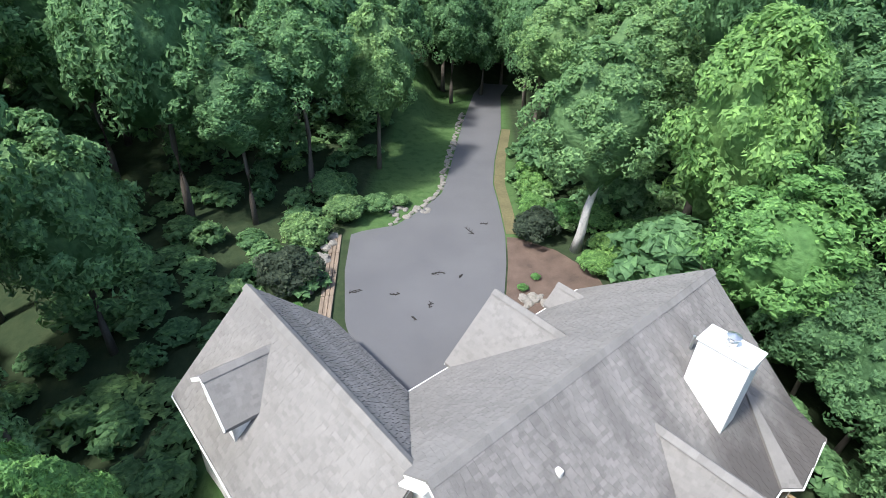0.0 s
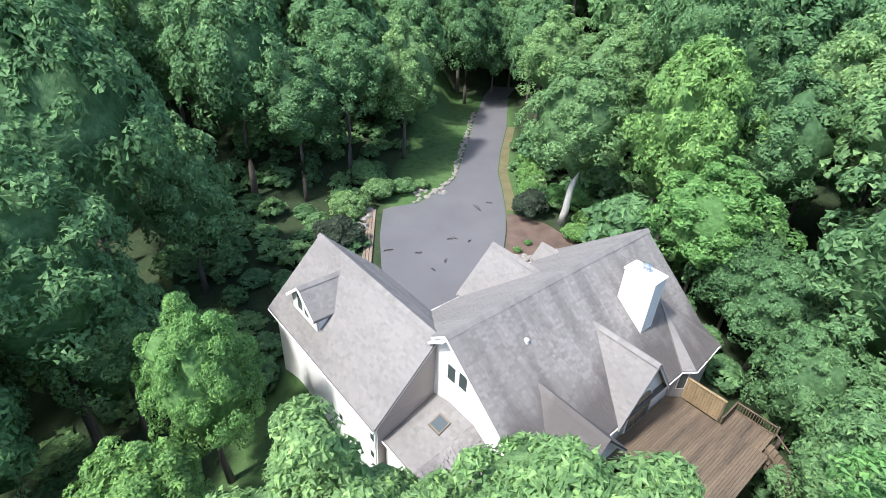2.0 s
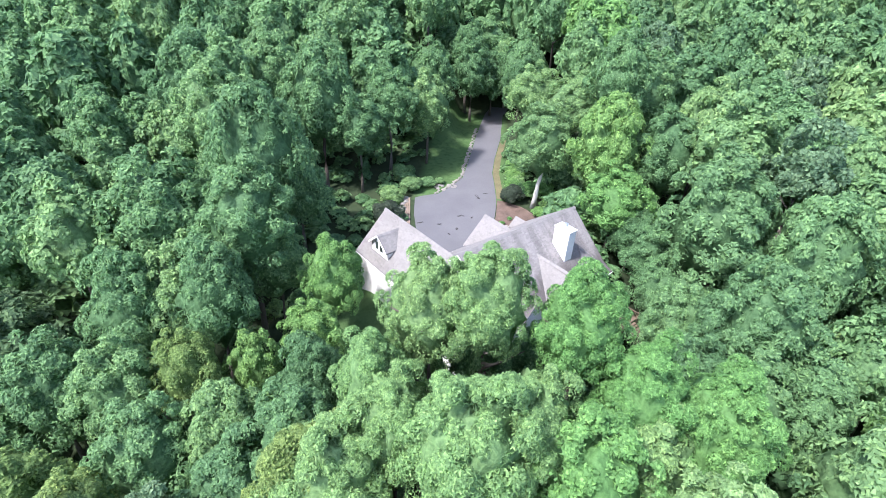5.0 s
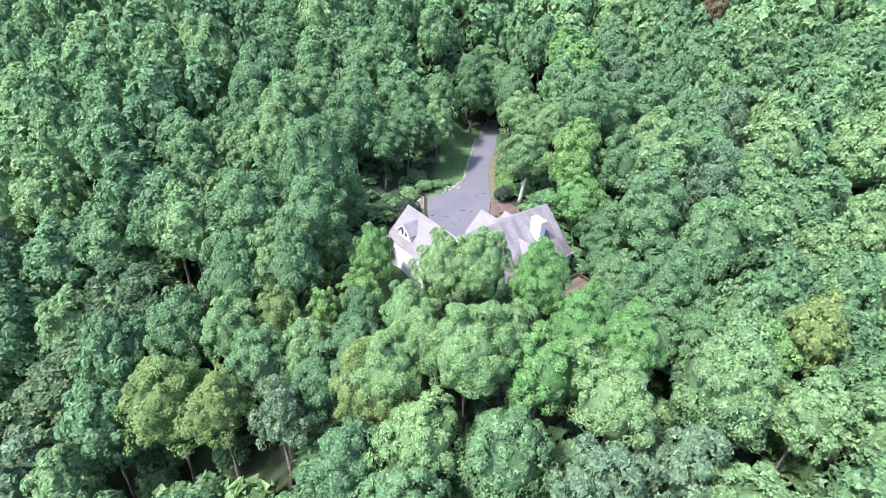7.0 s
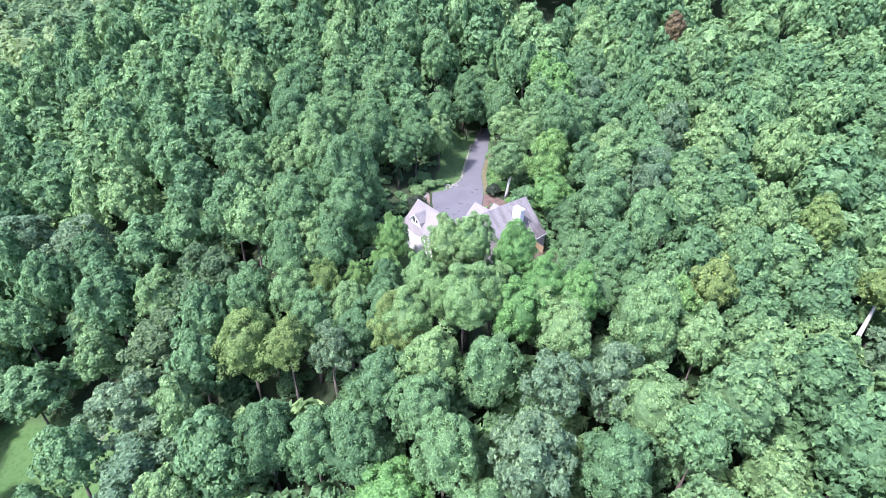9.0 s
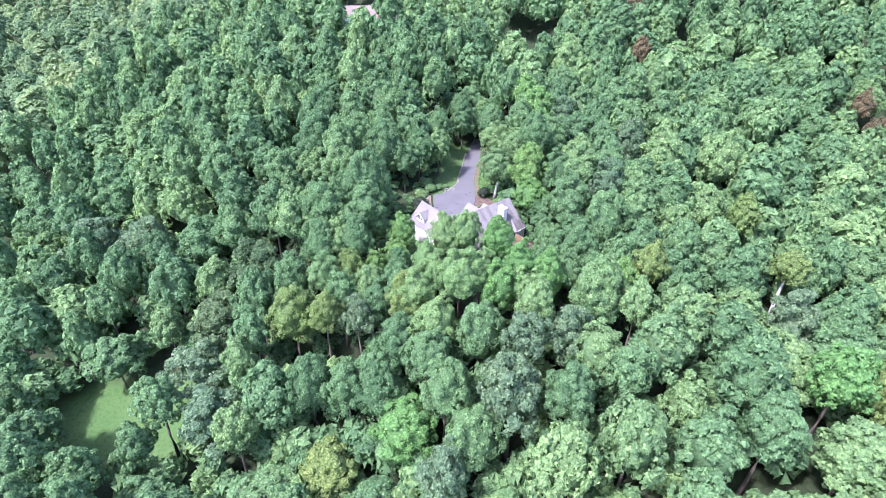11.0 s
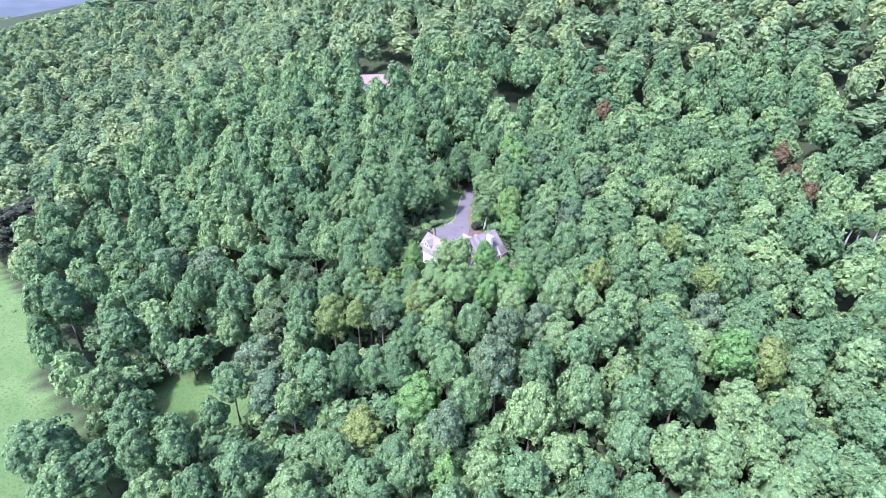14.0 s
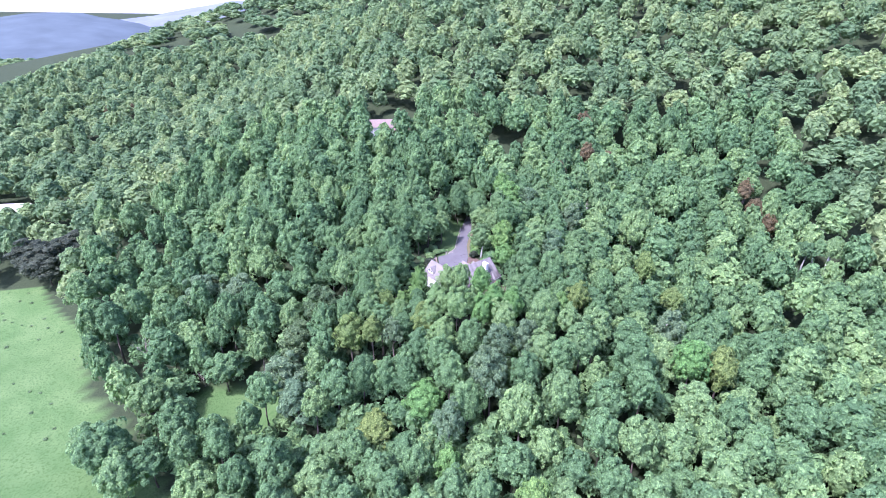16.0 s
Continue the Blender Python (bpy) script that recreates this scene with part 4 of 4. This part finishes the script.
# crowns of the wood, stand by stand: x, y, height of the top, radius
WEST = [(-82.2, 56.9, 18.8, 7.6), (-68.4, 58.2, 22.9, 7.5), (-80.5, 40.0, 12.0, 7.6), (-98.3, 79.5, 20.7, 7.6), (-106.1, 62.6, 10.3, 7.6), (-133.1, 78.1, 9.2, 7.6), (-146.0, 82.8, 8.8, 7.6), (-125.0, 93.5, 16.3, 7.6), (-76.0, 26.7, 5.9, 7.3), (-121.1, 31.3, -6.0, 7.6), (-98.7, 33.0, 0.6, 7.6), (-156.2, 69.2, 4.4, 7.6), (-175.9, 78.2, 4.5, 7.6), (-157.4, 42.9, -2.2, 7.6), (-137.0, 46.5, -2.1, 7.6), (-149.4, 19.1, -6.1, 7.6), (-67.7, 105.0, 35.9, 7.6), (-79.1, 91.3, 30.3, 7.6), (-125.0, 176.3, 32.3, 7.6), (-148.0, 164.9, 24.6, 7.6)]
MEADOW_SIDE = [(-58.4, 25.9, 11.3, 7.6), (-47.3, 27.3, 14.8, 4.5), (-65.2, 14.1, 3.1, 7.6), (-57.4, 3.0, -1.2, 5.8), (-101.8, 6.0, -8.5, 6.4), (-123.4, -0.4, -6.1, 7.6), (-78.4, -11.9, -16.4, 7.6), (-84.6, -32.6, -18.6, 7.6), (-96.3, -27.4, -15.4, 7.6), (-101.8, -47.7, -19.4, 7.6), (-85.0, -48.2, -23.4, 7.6), (-56.1, -40.4, -23.7, 6.7)]
UPHILL = [(-55.8, 58.2, 23.3, 7.6), (-33.0, 55.9, 23.8, 6.5), (-18.8, 62.2, 26.5, 6.6), (29.2, 78.1, 27.2, 7.6), (34.3, 66.2, 25.1, 7.6), (59.0, 68.0, 23.0, 7.6), (-47.1, 81.1, 32.0, 7.6), (-35.8, 70.5, 29.4, 7.6), (-21.4, 80.8, 31.8, 7.6), (32.7, 94.7, 29.8, 7.6), (47.8, 60.4, 22.9, 7.6), (53.0, 40.2, 21.9, 7.6)]
SPUR = [(40.8, 16.0, 17.6, 6.0), (51.1, 24.0, 18.5, 6.9), (40.8, 5.9, 12.4, 5.6), (29.6, -11.0, 12.2, 6.3), (35.9, -14.1, 11.5, 4.5), (-34.7, -26.0, -7.1, 7.6), (-13.5, -25.1, -5.0, 6.9), (-32.5, -39.2, -21.6, 7.6), (-11.5, -42.2, -18.9, 7.6), (59.0, 11.3, 10.2, 7.6), (38.7, -23.1, 9.6, 6.6), (53.3, -26.9, 7.2, 7.5), (31.6, -38.8, 3.4, 6.9), (20.4, -42.6, -0.2, 7.6), (44.2, -38.4, 4.3, 7.0), (53.0, -37.4, 4.6, 5.7), (60.3, -48.7, -0.4, 7.1), (49.6, -50.1, -2.0, 6.9), (10.6, -48.2, -12.5, 7.6), (34.3, -53.3, -7.1, 6.1)]
EAST = [(80.4, 95.4, 21.7, 7.6), (72.9, 64.7, 20.6, 7.6), (68.8, 42.8, 17.5, 7.6), (92.3, 31.7, 5.7, 7.6), (94.9, 14.6, 0.8, 7.6), (110.2, 29.1, 0.1, 7.6), (109.4, 76.4, 17.1, 7.6), (103.0, 88.5, 21.6, 7.6), (132.0, 90.6, 21.1, 7.6), (76.5, -15.2, 3.2, 7.6), (97.4, -3.7, -2.7, 7.6), (113.4, 1.1, -4.9, 7.6), (67.6, -37.6, 2.9, 7.6), (81.6, -34.3, -0.9, 7.6), (78.8, -50.0, -2.1, 7.6), (97.8, -28.6, -1.8, 7.6), (96.4, -39.5, -1.2, 7.6), (90.9, -21.2, -1.7, 7.6)]
MIXED = [(-45.6, 2.8, 3.0, 7.6, OLIVE), (-52.6, -7.2, -6.5, 7.6, OLIVE), (-32.6, -13.3, 3.2, 5.6, YELLOW), (-99.0, 19.7, -4.6, 7.6, GREY), (-82.4, 16.6, -2.5, 7.6, GREY), (-53.9, -17.9, -11.5, 7.6, GREY), (-47.3, -28.1, -14.3, 7.5, GREY), (-21.1, -35.8, -17.3, 6.2, YELLOW), (-6.8, -32.1, -8.0, 6.7, LIME), (12.4, -32.2, 4.4, 6.3, GREY)]
for stand in (WEST, MEADOW_SIDE, UPHILL, SPUR, EAST):
    for x, y, top, r in stand:
        own(x, y, top + 2.2 * math.sin(x * 3.7 + y), 0.88 * min(r, 7.2), LEAF, math.hypot(x, y + 5) < 34, crown_share=0.76)
MIXED_WORDS = {id(LIME): "bright green broadleaf tree in the wood", id(GREY): "grey-green pine tree in the wood", id(OLIVE): "dark olive pine tree in the wood", id(YELLOW): "yellow-green tree in the wood"}
for x, y, top, r, kd in MIXED:
    own(x, y, top, r, kd, math.hypot(x, y + 5) < 34, MIXED_WORDS[id(kd)], crown_share=0.72)

HOUSE_M = pose(0.056, 9.411, 0, 0, 0, 44).inverted()


def open_land(x, y, pad=0.0):
    q = HOUSE_M @ Vector((x, y, 0))
    if -7.0 - pad < q.x < 19 + pad and -13.5 - pad < q.y < 15.5 + pad:
        return True
    if -11 - pad < x < 7 + pad and 20 < y < 41 + pad:
        return True
    if -9 - pad < x < 6.8 + pad and 40 <= y < 66:
        return True
    if MEADOW_EDGE(x, y) > -3 and -125 < y < 54:
        return True
    return bool(np.hypot((x + 266) / 18, (y - 118) / 16) < 1) or bool(np.hypot((x + 74) / 18, (y + 20) / 13) < 1) or bool(np.hypot((x + 109) / 8, (y + 13) / 12) < 1) or bool(np.hypot((x - 144) / 10, (y - 41) / 7) < 1) or bool(np.hypot((x - 20) / 10, (y - 110) / 11) < 1) or bool(np.hypot((x + 43) / 13, (y - 133) / 17) < 1) or bool(np.hypot((x + 48) / 15, (y - 154) / 11) < 1)


def scatter(rng, x0, x1, y0, y1, gap, tries):
    out = []
    cell = {}
    for px, py, pr in TAKEN:
        cell.setdefault((int(px // gap), int(py // gap)), []).append((px, py))
    for _ in range(tries):
        x, y = rng.uniform(x0, x1), rng.uniform(y0, y1)
        i, j = int(x // gap), int(y // gap)
        if any(math.hypot(x - a, y - b) < gap for di in (-1, 0, 1) for dj in (-1, 0, 1) for a, b in cell.get((i + di, j + dj), ())):
            continue
        cell.setdefault((i, j), []).append((x, y))
        out.append((x, y))
    return out


def plant(rng, x0, x1, y0, y1, r0, r1, tries, pack=0.72):
    """Places with radii whose crowns just meet those that stand already."""
    cell, out = {}, []
    for px, py, pr in TAKEN:
        cell.setdefault((int(px // 16), int(py // 16)), []).append((px, py, pr))
    for _ in range(tries):
        x, y = rng.uniform(x0, x1), rng.uniform(y0, y1)
        i, j = int(x // 16), int(y // 16)
        r = rng.uniform(r0, r1)
        if any(math.hypot(x - a, y - b) < pack * (r + c) for di in (-1, 0, 1) for dj in (-1, 0, 1) for a, b, c in cell.get((i + di, j + dj), ())):
            continue
        cell.setdefault((i, j), []).append((x, y, r))
        out.append((x, y, r))
    return out


def kind_for(rng):
    return rng.choices([LEAF, LIME, GREY, YELLOW], [0.86, 0.06, 0.05, 0.03])[0]


WORDS = {id(LEAF): "tall broadleaf tree with dense green crown", id(LIME): "bright green broadleaf tree in the wood", id(GREY): "grey-green pine tree in the wood", id(YELLOW): "yellow-green tree in the wood"}
srng = random.Random(21)
for x, y, r in plant(srng, -46, 46, -34, 72, 4.0, 6.2, 9000, 0.72):
    if open_land(x, y, 2.5) or (-25 < x < -9 and 10 < y < 32):
        continue
    g = float(ground(x, y))
    top = g + srng.uniform(18, 25)
    if abs(x) < 20 and -14 < y < 14:
        top = min(top, 2 + 0.5 * (12 - y))
    if top - g < 4:
        continue
    kd = kind_for(srng)
    near = math.hypot(x, y + 1) < 31 or (abs(x) < 22 and 0 < y < 42)
    TAKEN.append((x, y, r))
    tree(x, y, top, r, kd, near, WORDS[id(kd)], crown_share=srng.uniform(0.66, 0.8))
REST = []
for x, y, r in plant(srng, -150, 160, -125, 150, 4.2, 7.2, 30000, 0.74):
    if (-46 < x < 46 and -34 < y < 72) or open_land(x, y):
        continue
    TAKEN.append((x, y, r))
    h = srng.uniform(17, 26)
    if x * x + (y + 15) ** 2 > 84 ** 2:
        REST.append((x, y, r, h))
        continue
    kd = kind_for(srng)
    tree(x, y, float(ground(x, y)) + h, r, kd, False, WORDS[id(kd)], crown_share=srng.uniform(0.68, 0.85))

# the far wood
FAR = [crown_np(RNG, 4.6, 11.0, 64, 380, 0.95, (8, 6), inner=0.66) for _ in range(8)]
PLAIN = [crown_np(RNG, 4.6, 11.0, 48, 230, 1.3, (7, 5), inner=0.66) for _ in range(8)]
COARSE = [crown_np(RNG, 4.6, 12.0, 80, 1000, 0.62, (10, 7), inner=0.66) for _ in range(8)]


def far_wood(name, places, label, pool, kind=None):
    vs, qs, ts, n = [], [], [], 0
    for x, y, r, h in places:
        v, q = pool[srng.randrange(8)][:2]
        a = srng.random() * 6.28
        ca, sa = math.cos(a), math.sin(a)
        hz = min(1.45, h / 13.5)
        w = np.stack([v[:, 0] * ca - v[:, 1] * sa, v[:, 0] * sa + v[:, 1] * ca, v[:, 2]], -1) * (r / 4.6, r / 4.6, hz)
        vs.append(w + (x, y, float(ground(x, y)) + h - 5.8 * hz))
        qs.append(q + n)
        ts.append(np.full(len(q), srng.random()))
        n += len(v)
    if vs:
        tagged(new(name, mesh_np(name, np.concatenate(vs), np.concatenate(qs), kind or HAZED_LEAF, np.concatenate(ts))), label, "wood", "", "stuff")


far = []
for x, y, r in plant(srng, -600, 330, -125, 520, 5.0, 8.6, 60000, 0.74):
    if open_land(x, y) or (-150 < x < 160 and -125 < y < 150):
        continue
    if x < -12 - 1.05 * (y + 155) or x > 18 + 0.86 * (y + 155) or (y > 400 and x > -120):
        continue
    far.append((x, y, r, srng.uniform(15, 25)))
far_wood("hillside_wood", REST, "dense green broadleaf wood on the slopes", COARSE, LEAF)
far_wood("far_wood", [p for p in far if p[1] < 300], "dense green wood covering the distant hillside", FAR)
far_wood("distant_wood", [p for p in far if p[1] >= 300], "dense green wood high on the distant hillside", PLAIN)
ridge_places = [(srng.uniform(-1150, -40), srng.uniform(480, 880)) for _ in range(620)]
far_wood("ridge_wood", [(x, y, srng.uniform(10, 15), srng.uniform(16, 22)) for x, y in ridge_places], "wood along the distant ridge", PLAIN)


ravine = []
for x, y in scatter(srng, -48, 34, -54, -14, 3.3, 6000):
    ravine.append((x, y, srng.uniform(2.6, 4.0), srng.uniform(7, 13)))
far_wood("ravine_growth", ravine, "young green trees filling the ravine below the house", PLAIN, LEAF)
young = []
for x, y in scatter(srng, -44, 46, -30, 70, 4.6, 5000):
    q = HOUSE_M @ Vector((x, y, 0))
    if open_land(x, y, 1.0) or (abs(x) < 20 and -9 < y < 12) or (-27 < x < -8 and 6 < y < 40):
        continue
    young.append((x, y, srng.uniform(2.4, 3.6), srng.uniform(5.5, 9.0)))
YOUNG = [crown_np(RNG, 4.6, 12.0, 26, 700, 0.9, (7, 5), inner=0.34) for _ in range(8)]
far_wood("young_growth", young, "young green trees beneath the tall wood", YOUNG, LEAF)


gaps = []
for x, y in scatter(srng, -120, 125, -75, 120, 4.7, 26000):
    if open_land(x, y, 2.0) or (-30 < x < 30 and -13 < y < 72):
        continue
    gaps.append((x, y, srng.uniform(3.0, 4.6), srng.uniform(8, 14)))
far_wood("understory", gaps, "smaller green trees in the gaps of the tall wood", PLAIN, LEAF)


# ---------------- shrubs and undergrowth ----------------
SHRUB = [mesh_np("foliage", *crown_np(RNG, 1.0, 1.7, 26, 3200, 0.1, inner=0.6, wide=0.5)) for _ in range(3)]
STEMS = mesh_of("stem", *merged([tube_data([(0, 0, -0.2), (0.2 * math.cos(a), 0.2 * math.sin(a), 0.9)], [0.05, 0.02], 5) for a in (0, 1.3, 2.6, 3.9, 5.2)]), BARK)


def shrub(x, y, r, h, kind, label):
    g = float(ground(x, y))
    t = thing("shrub", pose(x, y, g, 0, 0, (x * 91 + y * 57) % 360), label, "shrub", "shrubs about house and drive")
    st = part("stem", STEMS, t)
    st.scale = (r, r, h * 0.8)
    f = part("foliage", SHRUB[int(abs(x * 5 + y * 3)) % 3], t)
    f.location, f.scale = (0, 0, h * 0.52), (r, r, h / 1.8)
    if kind is not LEAF:
        f.material_slots[0].link = "OBJECT"
        f.material_slots[0].material = kind


shrub(5.9, 35.2, 1.9, 2.6, PURPLE, "dark bronze-leaved shrub beside the drive")
shrub(-10.6, 28.0, 2.2, 3.4, PURPLE, "dark bronze-leaved shrub behind the timber wall")
shrub(-9.4, 24.2, 1.2, 1.2, LIME, "bright green shrub behind the timber wall")
shrub(5.6, 30.2, 0.35, 0.5, LIME, "small green plant in the mulch bed")
shrub(4.6, 28.9, 0.4, 0.5, LIME, "small green plant in the mulch bed")
for x, y, r, h in ((-8.8, 36.6, 1.8, 2.2), (-6.6, 38.4, 1.4, 1.4), (-11.0, 33.5, 2.0, 2.6), (-4.8, 39.6, 0.9, 0.9), (-10.5, 39.5, 2.0, 2.6), (6.0, 39.2, 1.4, 2.0), (6.4, 42.4, 1.6, 2.4), (6.8, 45.8, 1.6, 2.4), (7.6, 49.4, 1.7, 2.4),
                   (9.8, 31.6, 1.4, 1.6), (11.4, 33.4, 1.7, 2.0), (12.2, 30.4, 1.6, 1.8), (8.2, 37.6, 1.7, 2.2), (10.8, 37.2, 1.9, 2.4), (14.2, 28.2, 1.6, 2.2), (13.6, 34.4, 2.0, 2.8)):
    shrub(x, y, r, h, LIME if (x > 4 and y < 46) else LEAF, "leafy green shrub beside the drive")
under = []
for x, y in scatter(srng, -26, 27, -10, 56, 2.2, 5000):
    q = HOUSE_M @ Vector((x, y, 0))
    if -5.2 < q.x < 18.2 and -12.5 < q.y < 14.5 or DRIVE_L(y) - 2.2 < x < DRIVE_R(y) + 1.8 and 17 < y < 80:
        continue
    if (-8.5 < x < 1 and 36 < y < 66) or (3 < x < 11 and 25 < y < 34) or np.hypot((x + 9.5) / 4.5, (y - 10) / 6.5) < 1:
        continue
    under.append((x, y, srng.uniform(1.1, 2.0), srng.uniform(1.0, 2.8)))
LOW = [crown_np(RNG, 4.6, 11.0, 22, 300, 1.3, (5, 4), inner=0.3) for _ in range(8)]
vs, qs, ts, n = [], [], [], 0
for x, y, r, h in under:
    v, q = LOW[srng.randrange(8)][:2]
    vs.append(v * (r / 4.6, r / 4.6, h / 11) + (x, y, float(ground(x, y)) + h * 0.4))
    qs.append(q + n)
    ts.append(np.full(len(q), srng.random()))
    n += len(v)
tagged(new("undergrowth", mesh_np("undergrowth", np.concatenate(vs), np.concatenate(qs), LEAF, np.concatenate(ts))), "low green undergrowth on the floor of the wood", "undergrowth", "", "stuff")

tufts = []
for x, y in scatter(srng, -215, -85, -75, 55, 4.2, 3000):
    if MEADOW_EDGE(x, y) > 1 and srng.random() < 0.22:
        tufts.append((x, y, srng.uniform(0.5, 1.1), srng.uniform(0.3, 0.6)))
TUFT = [crown_np(RNG, 4.6, 11.0, 14, 50, 2.2, (5, 4), inner=0.4) for _ in range(8)]
vs, qs, ts, n = [], [], [], 0
for x, y, r, h in tufts:
    v, q = TUFT[srng.randrange(8)][:2]
    vs.append(v * (r / 4.6, r / 4.6, h / 11) + (x, y, float(ground(x, y)) + h * 0.3))
    qs.append(q + n)
    ts.append(np.full(len(q), srng.random()))
    n += len(v)
tagged(new("grass_tufts", mesh_np("grass_tufts", np.concatenate(vs), np.concatenate(qs), OLIVE, np.concatenate(ts))), "coarse tufts of grass scattered over the meadow", "grass", "", "stuff")

# ---------------- far houses, bare trees, distance ----------------
def far_house(x, y, turn, label, w=9.0, d=7.0, wall=4.5, roof=SHINGLE):
    g = float(ground(x, y))
    h = thing("house", pose(x, y, g, 0, 0, turn), label, "house", "houses on the hill")
    box("wall", -w / 2, w / 2, -d / 2, d / 2, -3, wall, WHITE, h, bevel=0.0)
    for s in (-1, 1):
        prism("roof", [(-w / 2 - 0.4, 0, wall + d * 0.36), (w / 2 + 0.4, 0, wall + d * 0.36), (w / 2 + 0.4, s * (d / 2 + 0.4), wall - 0.2), (-w / 2 - 0.4, s * (d / 2 + 0.4), wall - 0.2)], (0, 0, -0.2), roof, h)
        prism("gable_wall", [(s * (w / 2 - 0.02), -d / 2, wall - 0.05), (s * (w / 2 - 0.02), d / 2, wall - 0.05), (s * (w / 2 - 0.02), 0, wall + d * 0.33)], (-s * 0.2, 0, 0), WHITE, h)
    for k in range(4):
        for z in (0.9, 3.1):
            wx = -w / 2 + w * (k + 0.5) / 4
            f = box("window", wx - 0.55, wx + 0.55, -d / 2 - 0.05, -d / 2 - 0.003, z - 0.65, z + 0.65, TRIM, h, bevel=0.0)
            box("pane", wx - 0.45, wx + 0.45, -d / 2 - 0.07, -d / 2 - 0.045, z - 0.55, z + 0.55, GLASS, f, bevel=0.0)
    return h


PINK_ROOF = surface("pale_pinkish_shingles", (0.17, 0.135, 0.12), (0.24, 0.19, 0.17), 0.8, 0.9, 12.0, 0.3)
far_house(-48.0, 138.0, 12, "white house with pale pinkish roof half hidden on the hill", 13, 9, 7.0, PINK_ROOF)
far_house(-36.5, 137.0, 100, "low white wing with pale pinkish roof on the hill", 9, 7, 5.5, PINK_ROOF)
far_house(61.0, 72.0, -30, "small white house hidden among the trees", 9, 7, 10.0)
far_house(-268.0, 126.0, 10, "white barn with pale roof beside the meadow", 16, 9, 4.0, TRIM)
strip("dirt_patch", np.arange(106.0, 120.0, 1.0), lambda y: 13.0, lambda y: 27.0, 0.35, RED_DIRT, "patch of bare red earth on the hillside", "bare earth")
strip("dirt_patch", np.arange(145.0, 160.0, 1.0), lambda y: -60.0, lambda y: -36.0, 0.35, RED_DIRT, "patch of bare red earth behind the house", "bare earth")


def bare_mesh(rng, h):
    chunks = []

    def grow(o, d, ln, r, deep):
        e = o + d * ln
        chunks.append(tube_data([o, o.lerp(e, 0.5) + Vector(rng.normal(0, 0.03 * ln, 3)), e], [r, r * 0.8, r * 0.55], 5, False))
        if deep:
            for _ in range(3):
                grow(e, (d + Vector(rng.normal(0, 0.55, 3))).normalized(), ln * rng.uniform(0.55, 0.8), r * 0.55, deep - 1)

    grow(Vector((0, 0, -0.5)), Vector((0, 0, 1)), h * 0.36, 0.24, 4)
    return mesh_of("branches", *merged(chunks), surface("grey_dead_wood", (0.22, 0.19, 0.17), (0.36, 0.32, 0.29), 1.0), False)


BARE = bare_mesh(RNG, 13.0)
for x, y, sc in ((-110.0, -4.0, 1.5), (-88.0, -10.0, 0.7), (-26.0, -43.0, 0.9), (-70.0, -48.0, 0.8), (88.0, -44.0, 0.9), (-64.0, -19.0, 0.7), (-95.0, 170.0, 1.3)):
    ob = thing("bare_tree", Matrix.Translation((x, y, float(ground(x, y)))) @ Matrix.Rotation(x, 4, "Z") @ Matrix.Scale(sc, 4), "bare grey dead tree with spreading branches", "tree", "bare dead trees")
    part("branches", BARE, ob)


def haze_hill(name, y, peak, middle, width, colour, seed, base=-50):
    """A far ridge, its crest highest at x = middle; its colour has the haze painted in."""
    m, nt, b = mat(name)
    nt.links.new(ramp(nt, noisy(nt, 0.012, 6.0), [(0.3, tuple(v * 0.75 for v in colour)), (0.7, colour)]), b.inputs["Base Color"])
    b.inputs["Roughness"].default_value, b.inputs["Specular IOR Level"].default_value = 1.0, 0.0
    xs = np.linspace(-5200, 3000, 140)
    verts, faces = [], []
    for i, x in enumerate(xs):
        h = peak * math.exp(-((x - middle) / width) ** 2) * (1 + 0.16 * noise.noise(Vector((x * 0.006, seed, 0)))) + 5 * noise.noise(Vector((x * 0.02, seed, 3)))
        for j in range(6):
            t = j / 5
            verts.append((x, y + 600 * t, base + max(h, 2) * (t * t * (3 - 2 * t))))
    for i in range(len(xs) - 1):
        for j in range(5):
            a = i * 6 + j
            faces.append((a, a + 6, a + 7, a + 1))
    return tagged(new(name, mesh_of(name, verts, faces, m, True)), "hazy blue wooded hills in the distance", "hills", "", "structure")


# each farther ridge is painted paler in place of thicker haze
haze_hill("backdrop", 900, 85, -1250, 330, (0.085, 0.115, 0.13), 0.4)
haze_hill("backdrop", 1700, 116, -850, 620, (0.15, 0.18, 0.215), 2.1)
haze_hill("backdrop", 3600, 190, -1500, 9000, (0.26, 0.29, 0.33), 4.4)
